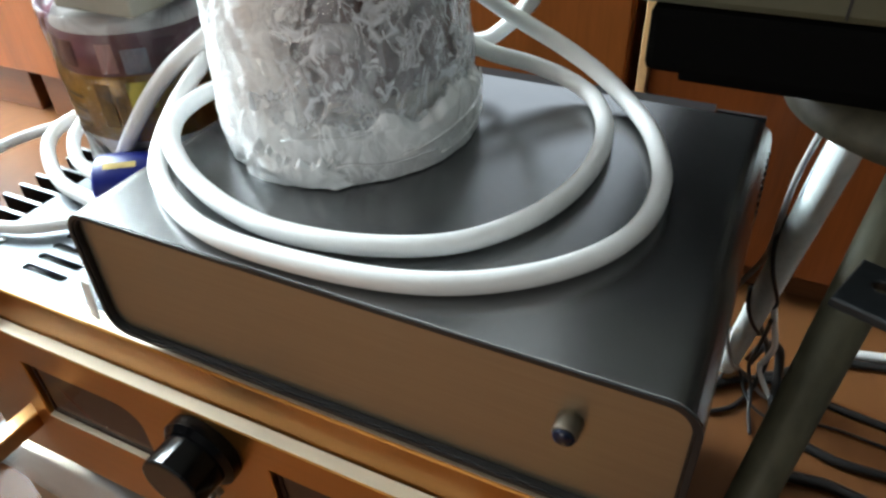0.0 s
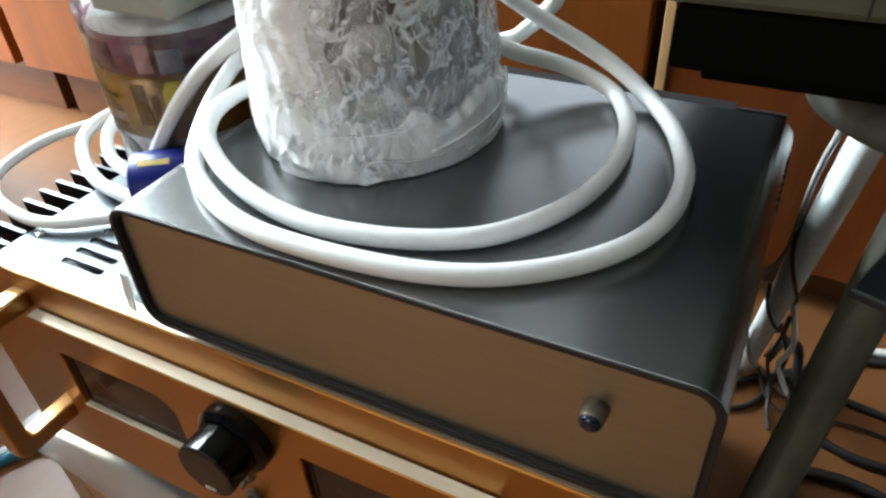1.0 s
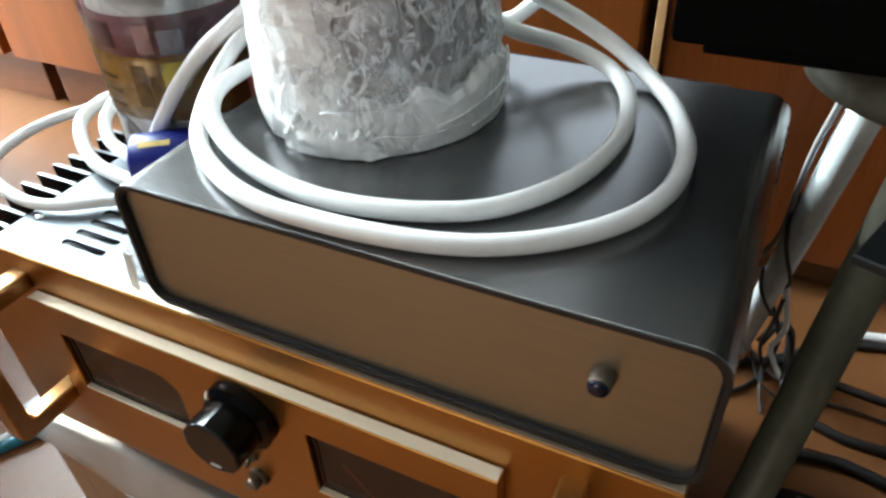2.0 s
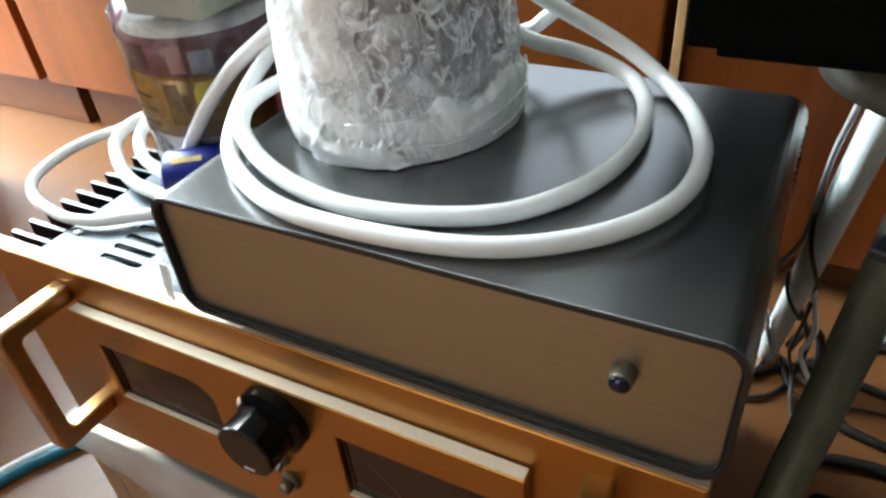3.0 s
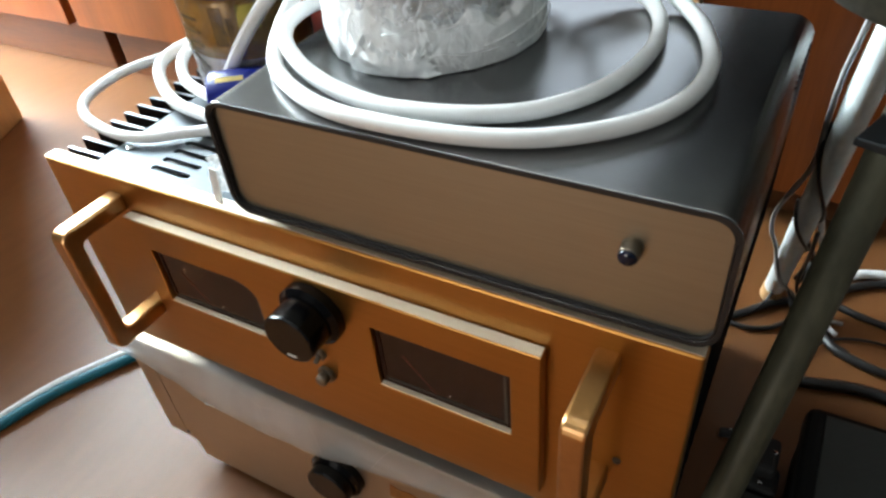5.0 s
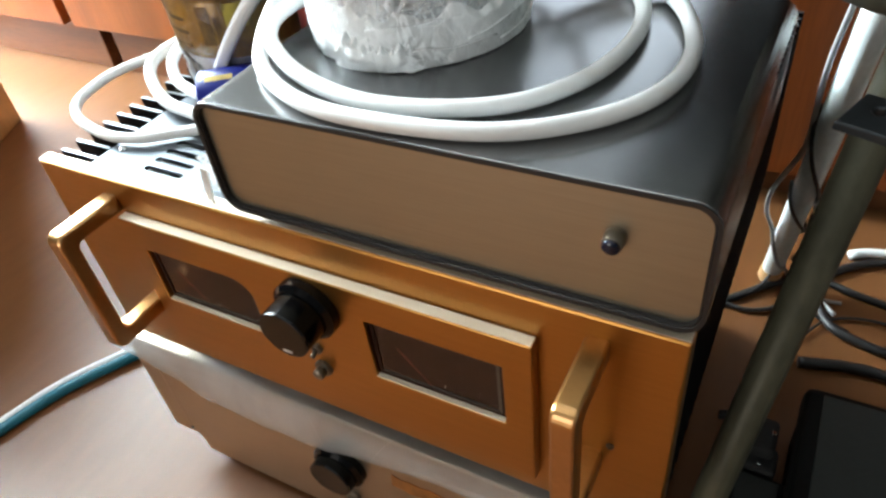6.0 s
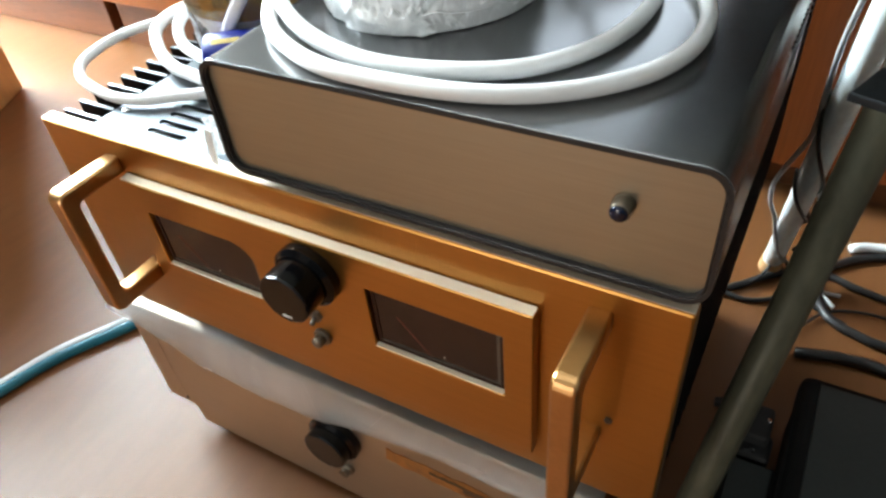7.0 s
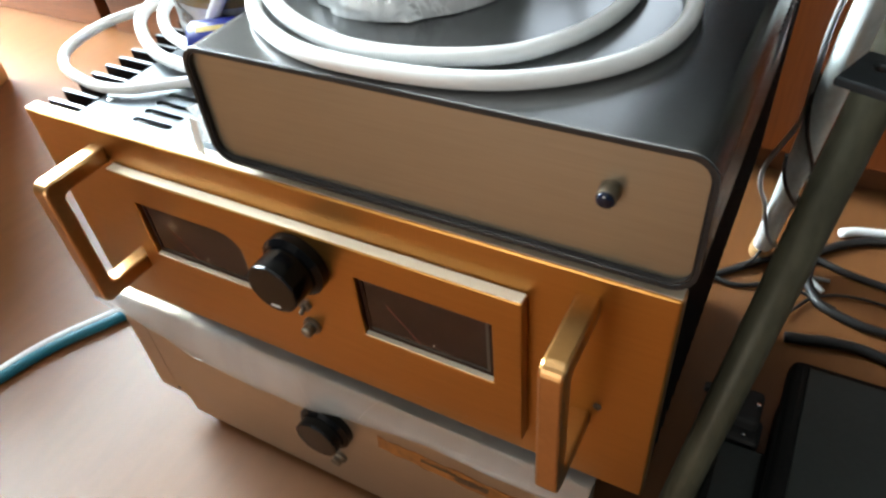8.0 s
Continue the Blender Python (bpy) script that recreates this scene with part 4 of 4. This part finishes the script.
lab.verts.ensure_lookup_table()
for i in range(len(arc) - 1):
    lab.faces.new((lab.verts[i], lab.verts[i + 1], lab.verts[len(arc) + i + 1], lab.verts[len(arc) + i]))
band = part("label", lab, "gold_label", plug, "small gold label", True)
for z in (-0.024, -0.015, -0.005):
    part("contact", turned([(0, 0), (0.0030, 0), (0.0030, 0.004), (0, 0.005)], (0.096 + 0.5 * (z + 0.024), 0.104 + 0.35 * (z + 0.024), 0.3815), None, 16), "white_mark", plug, "small white contact", True)

QX, QY = 0.080, 0.146
jar = thing("wrapped_jar", "glass jar with an amber label in shiny clear wrap", "jar")
part("contents", turned([(0, 0.4275), (0.0493, 0.4275), (0.0493, 0.452), (0, 0.454)], (QX, QY, 0), seg=48), "jar_inside", jar, "violet-brown contents", True)
part("label", turned([(0.0485, 0.388), (0.0505, 0.390), (0.0512, 0.427), (0.0495, 0.429)], (QX, QY, 0), seg=48), "jar_label", jar, "amber and gold label", True)
part("glass", turned([(0, 0.352), (0.034, 0.352), (0.038, 0.356), (0.041, 0.372), (0.0475, 0.384), (0.0478, 0.452), (0.044, 0.458), (0, 0.459)], (QX, QY, 0), seg=48), "core_white", jar, "clear glass body", True)
part("wrap", crumple(QX, QY, 0.3485, 0.463, 0.0505, 0.0530, 0.0014, 96, 40, facets=30.0), "jar_film", jar, "shiny clear wrap")

def jar_patch(name, a0, a1, z0, z1, r, mat, label="", under=None):
    """A printed patch that follows the jar's round side."""
    bm = bmesh.new()
    n = max(2, int((a1 - a0) / 4))
    rows = [[bm.verts.new((QX + r * math.cos(radians(a0 + (a1 - a0) * i / n)), QY + r * math.sin(radians(a0 + (a1 - a0) * i / n)), z)) for i in range(n + 1)] for z in (z0, z1)]
    for i in range(n):
        bm.faces.new((rows[0][i], rows[0][i + 1], rows[1][i + 1], rows[1][i]))
    return part(name, bm, mat, under or wrapper, label, True)


wrapper = next(c for c in jar.children if c.name.startswith("label"))
jar_patch("print_patch", 300, 316, 0.410, 0.4260, 0.0516, "yellow_print", "yellow printed patch")
jar_patch("print_patch", 279, 289, 0.399, 0.4250, 0.0516, "amber_dark", "dark amber printed patch")
jar_patch("print_patch", 291, 296, 0.393, 0.4180, 0.0516, "amber_dark", "dark amber printed patch")
for i in range(3):
    jar_patch("print_bar", 232, 266, 0.3965 + 0.009 * i, 0.3990 + 0.009 * i, 0.0516, "amber_dark")

inside = next(c for c in jar.children if c.name.startswith("contents"))
jar_patch("packet", 212, 232, 0.4300, 0.4500, 0.0497, "packet_violet", "pale violet packet", inside)
jar_patch("packet", 287, 298, 0.4310, 0.4475, 0.0497, "packet_pink", "dusty pink packet", inside)
jar_patch("packet", 302, 318, 0.4300, 0.4440, 0.0497, "packet_blue", "grey-blue packet", inside)
jar_patch("packet", 250, 270, 0.4330, 0.4480, 0.0497, "packet_dark", "dark violet packet", inside)

pot = thing("copper_can", "small dark red and copper can behind the coiled cable", "can")
part("body", turned([(0, 0.3485), (0.0165, 0.3485), (0.0175, 0.350), (0.0175, 0.416), (0.0155, 0.420), (0, 0.420)], (0.157, 0.140, 0), seg=32), "jar_red", pot, smooth=True)
part("band", turned([(0.0176, 0.380), (0.0180, 0.381), (0.0180, 0.397), (0.0176, 0.398)], (0.157, 0.140, 0), seg=32), "copper", pot, "copper band", True)

carton = thing("carton", "beige cardboard box standing on the wrapped jar", "box")
carton.matrix_world = Matrix.Translation((0.128, 0.101, 0.4642)) @ Matrix.Rotation(radians(0), 4, "Z")
part("body", box(-0.057, 0, 0, 0.075, 0, 0.14, 0.0015), "beige", carton)
part("flap", box(-0.0565, -0.0005, 0.0005, 0.0745, 0.1405, 0.1418), "beige", carton)

# ---- the stool with what stands on it ----
SX, SY = 0.60, 0.305
stool = thing("stool", "black-topped stool on splayed metal tube legs", "stool")
part("seat", box(0.3815, 0.83, 0.112, 0.42, SEAT_Z + 0.001, SEAT_Z + 0.026, 0.003), "stool_black", stool, "black seat board")
part("seat_lip", box(0.3935, 0.815, 0.122, 0.405, SEAT_Z - 0.0055, SEAT_Z + 0.0007, 0.0015), "stool_black", stool)
part("disc", turned([(0, 0.448), (0.054, 0.448), (0.061, 0.452), (0.0615, 0.459), (0.056, 0.4662), (0, 0.4662)], (0.4930, 0.168, 0), seg=64), "disc", stool, "worn pale round plate", True)


def leg(foot, lean, r, top, mat, label):
    """A round tube leg with a ferrule at the floor."""
    foot = Vector(foot)
    d = Vector((*lean, 1))
    turn = d.to_track_quat("Z", "Y").to_matrix().to_4x4()
    ln = top * d.length
    ob = part("leg", turned([(0, 0.02), (r * 0.9, 0.02), (r, 0.022), (r, ln), (0, ln)], foot, turn, 32), mat, stool, label, True)
    part("ferrule", turned([(0, 0.001), (r * 1.05, 0.001), (r * 1.18, 0.004), (r * 1.12, 0.026), (r * 1.02, 0.028), (0, 0.028)], foot, turn, 28), "edging" if mat == "tube" else "foot", ob, smooth=True)
    return ob


LEG_FOOT, LEG_AXIS = Vector((0.4550, 0.452, 0)), Vector((0.049, -0.492, 1))
leg(LEG_FOOT, LEG_AXIS[:2], 0.0105, 0.450, "tube", "aluminium tube leg, lightened for the light on it")
near = leg((0.437, 0.030, 0), (0.112, 0.24), 0.0104, 0.447, "tube_old_shaded", "tarnished tube leg, darkened for shade")
leg((0.790, 0.455, 0), (-0.125, -0.42), 0.0125, 0.467, "tube", "aluminium tube leg, lightened for the light on it")
leg((0.790, 0.030, 0), (-0.115, 0.24), 0.0135, 0.467, "tube_old_shaded", "tarnished tube leg, darkened for shade")
br = slab(rect(0, 0.085, -0.013, 0.014), 0, 0.004, "z", [[(cx + 0.003 * math.cos(a * math.pi / 6), cy + 0.003 * math.sin(a * math.pi / 6)) for a in range(12)] for cx, cy in ((0.010, 0.003), (0.034, 0.001), (0.068, 0.002))], 0.0008)
plate_turn = Matrix.Translation((0.4646, 0.0657, 0.4298)) @ Matrix.Rotation(radians(-20), 4, "Z")
part("bracket", moved(br, plate_turn), "bracket", near, "black drilled metal plate")
part("bracket_arm", hose([(0.532, 0.060, 0.428), (0.530, 0.085, 0.426), (0.507, 0.118, 0.420), (0.484, 0.130, 0.416)], 0.004, 10), "bracket", near)

green = thing("instrument_case", "green-grey painted metal case on the black stool", "metal case")
GB = SEAT_Z + 0.0264
part("body", box(0.361, 0.84, 0.112, 0.41, GB, GB + 0.15, 0.003), "green_grey", green)
part("corner_edge", box(0.3580, 0.3608, 0.1105, 0.1150, GB + 0.0006, GB + 0.148, 0.0008), "white_mark", green, "pale chipped corner edge")
part("front_bezel", slab(rounded(0.376, 0.4245, GB + 0.0145, GB + 0.12, 0.003), 0.1095, 0.1118, "y", [rounded(0.3775, 0.423, GB + 0.016, GB + 0.1185, 0.002)]), "green_grey", green)
part("panel_seam", box(0.4435, 0.4445, 0.1112, 0.1119, GB + 0.002, GB + 0.148), "rim", green)

# ---- the black case and the cables on the floor ----
trunk = thing("black_case", "black vinyl-covered case lying on the floor", "case")
part("body", box(0.506, 0.86, -0.22, 0.236, 0.0, 0.052, 0.006), "case_black", trunk)
part("lid", box(0.503, 0.861, -0.221, 0.237, 0.0535, 0.0835, 0.009, 3), "case_black", trunk, "black rounded lid")
part("top_panel", box(0.517, 0.848, -0.208, 0.227, 0.0837, 0.0850, 0.0006), "case_teal", trunk, "dark teal-grey top panel")
part("seam", box(0.508, 0.858, -0.218, 0.234, 0.0521, 0.0534), "rim", trunk)
part("side_tray", box(0.462, 0.5055, -0.22, 0.158, 0.0, 0.046, 0.003), "case_black", trunk)
part("tray_top", box(0.469, 0.500, -0.21, 0.155, 0.0462, 0.0472, 0.0004), "case_teal", trunk, "dark teal-grey tray top")
latch = part("latch", merge(box(0.464, 0.496, 0.160, 0.186, 0.0, 0.050, 0.004), box(0.470, 0.492, 0.172, 0.206, 0.006, 0.062, 0.004), box(0.461, 0.475, 0.190, 0.212, 0.0, 0.055, 0.003)), "foot", trunk, "black plastic latch")
for x, y, z in ((0.488, 0.190, 0.0623), (0.482, 0.165, 0.0503), (0.467, 0.186, 0.0503)):
    part("screw", turned([(0, -0.001), (0.0022, -0.001), (0.0020, 0.0010), (0, 0.0014)], (x, y, z), None, 14), "chrome", latch)


def floor_cable(points, r, mat, label):
    ob = part("floor_cable", hose(points, r, 10, 0.006), mat, None, smooth=True)
    return tagged(ob, label, "cable", "cables on the floor")


floor_cable([(0.41, 0.385, 0.0044), (0.43, 0.404, 0.0044), (0.467, 0.441, 0.0044), (0.509, 0.458, 0.0044), (0.544, 0.449, 0.0044), (0.581, 0.442, 0.0044), (0.68, 0.43, 0.0044)], 0.0040, "cable_black", "black cable lying on the floor")
floor_cable([(0.474, 0.424, 0.052), (0.486, 0.441, 0.066), (0.500, 0.449, 0.056), (0.507, 0.442, 0.024), (0.509, 0.421, 0.0052), (0.523, 0.391, 0.0052), (0.551, 0.378, 0.0052), (0.586, 0.373, 0.0052), (0.68, 0.38, 0.0052)], 0.0048, "cable_black", "black cable curving across the floor")
floor_cable([(0.500, 0.329, 0.006), (0.520, 0.334, 0.006), (0.545, 0.340, 0.006), (0.588, 0.338, 0.006), (0.72, 0.30, 0.006)], 0.0056, "cable_black", "thick black cable beside the black case")
floor_cable([(0.49, 0.455, 0.005), (0.513, 0.472, 0.005), (0.539, 0.497, 0.005), (0.576, 0.515, 0.005), (0.67, 0.535, 0.005)], 0.0046, "cable_black", "black cable near the cupboard")
floor_cable([(0.531, 0.512, 0.006), (0.545, 0.521, 0.006), (0.575, 0.529, 0.006), (0.66, 0.55, 0.006)], 0.0055, "cable_white", "short white cable near the cupboard")


def on_leg(h, angle, away):
    """A place beside the far leg: at height h, turned round its axis by an angle, some way off the axis."""
    d = LEG_AXIS.normalized()
    u = (Vector((1, 0, 0)) - d * d.x).normalized()
    v = d.cross(u)
    return tuple(LEG_FOOT + LEG_AXIS * h + away * (u * math.cos(radians(angle)) + v * math.sin(radians(angle))))


floor_cable([on_leg(0.30 - 0.0120 * i, 165 + 19 * i, 0.0122) for i in range(19)] + [(0.470, 0.430, 0.03), (0.49, 0.41, 0.006), (0.54, 0.39, 0.004)], 0.0016, "cable_black", "black cable twisted down the stool leg")
floor_cable([on_leg(0.20 - 0.0105 * i, 185 + 22 * i, 0.0125) for i in range(14)] + [(0.455, 0.43, 0.02), (0.435, 0.405, 0.004), (0.41, 0.385, 0.004)], 0.0017, "cable_black", "thin black cable wound round the stool leg")
floor_cable([on_leg(0.165, 330, 0.0150), on_leg(0.13, 335, 0.0170), on_leg(0.09, 340, 0.0175), on_leg(0.05, 345, 0.0190), (0.484, 0.425, 0.018), (0.487, 0.405, 0.005), (0.492, 0.375, 0.004)], 0.0019, "cable_black", "black cable hanging beside the stool foot")
floor_cable([on_leg(0.43, 180, 0.0135), on_leg(0.39, 180, 0.0150), on_leg(0.35, 182, 0.0165), on_leg(0.31, 184, 0.0150), on_leg(0.27, 186, 0.0125), on_leg(0.245, 190, 0.0135), on_leg(0.215, 190, 0.020), on_leg(0.18, 190, 0.0265), on_leg(0.15, 195, 0.025), on_leg(0.12, 200, 0.016), on_leg(0.09, 230, 0.0125), on_leg(0.06, 280, 0.0130), (0.475, 0.44, 0.02), (0.50, 0.43, 0.005), (0.53, 0.43, 0.004)], 0.0021, "cable_grey", "thin grey cable hanging along the stool leg")
floor_cable([on_leg(0.17, 20, 0.013), on_leg(0.14, 10, 0.020), on_leg(0.10, 0, 0.030), on_leg(0.065, 0, 0.030), on_leg(0.04, 0, 0.030), (0.502, 0.43, 0.010), (0.525, 0.41, 0.004)], 0.0028, "cable_white", "white cable looped beside the stool foot")
floor_cable([on_leg(0.12, 40, 0.014), on_leg(0.09, 20, 0.024), on_leg(0.05, 10, 0.034), (0.485, 0.43, 0.006), (0.468, 0.40, 0.004), (0.44, 0.385, 0.004), (0.41, 0.39, 0.004)], 0.0026, "cable_black", "black cable beside the stool foot")
floor_cable([(0.495, 0.36, 0.004), (0.52, 0.40, 0.004), (0.56, 0.415, 0.004), (0.62, 0.41, 0.004)], 0.0016, "cable_black", "thin black wire on the floor")


def clip(x, y, z, turn):
    """A small spring clip: two jaws on a pin."""
    c = thing("cable_clip", "small black plastic clip lying on the floor", "clip")
    c.matrix_world = Matrix.Translation((x, y, z)) @ Matrix.Rotation(radians(turn), 4, "Z")
    part("jaw", box(-0.007, 0.006, -0.004, 0.0, 0, 0.008, 0.0015), "foot", c)
    part("jaw", box(-0.006, 0.008, 0.0005, 0.004, 0.001, 0.007, 0.0015), "foot", c)
    part("pin", turned([(0, -0.002), (0.0012, -0.002), (0.0012, 0.0095), (0, 0.0095)], (0.003, 0, 0), seg=12), "chrome", c)


clip(0.449, 0.240, 0.0, 20)

teal = tagged(part("teal_cord", hose([(-0.255, -0.20, 0.0065), (-0.220, -0.067, 0.0065), (-0.1995, -0.004, 0.0065), (-0.165, 0.058, 0.0065), (-0.12, 0.14, 0.0065), (-0.04, 0.26, 0.0065)], 0.0062, 12, 0.008), "teal", None, smooth=True),
              "thick teal cord lying on the floor", "cord")
floor_cable([(-0.268, -0.20, 0.005), (-0.232, -0.066, 0.005), (-0.2115, 0.000, 0.005), (-0.176, 0.064, 0.005), (-0.13, 0.15, 0.005), (-0.05, 0.27, 0.005)], 0.0046, "cable_white", "white cord beside the teal cord")
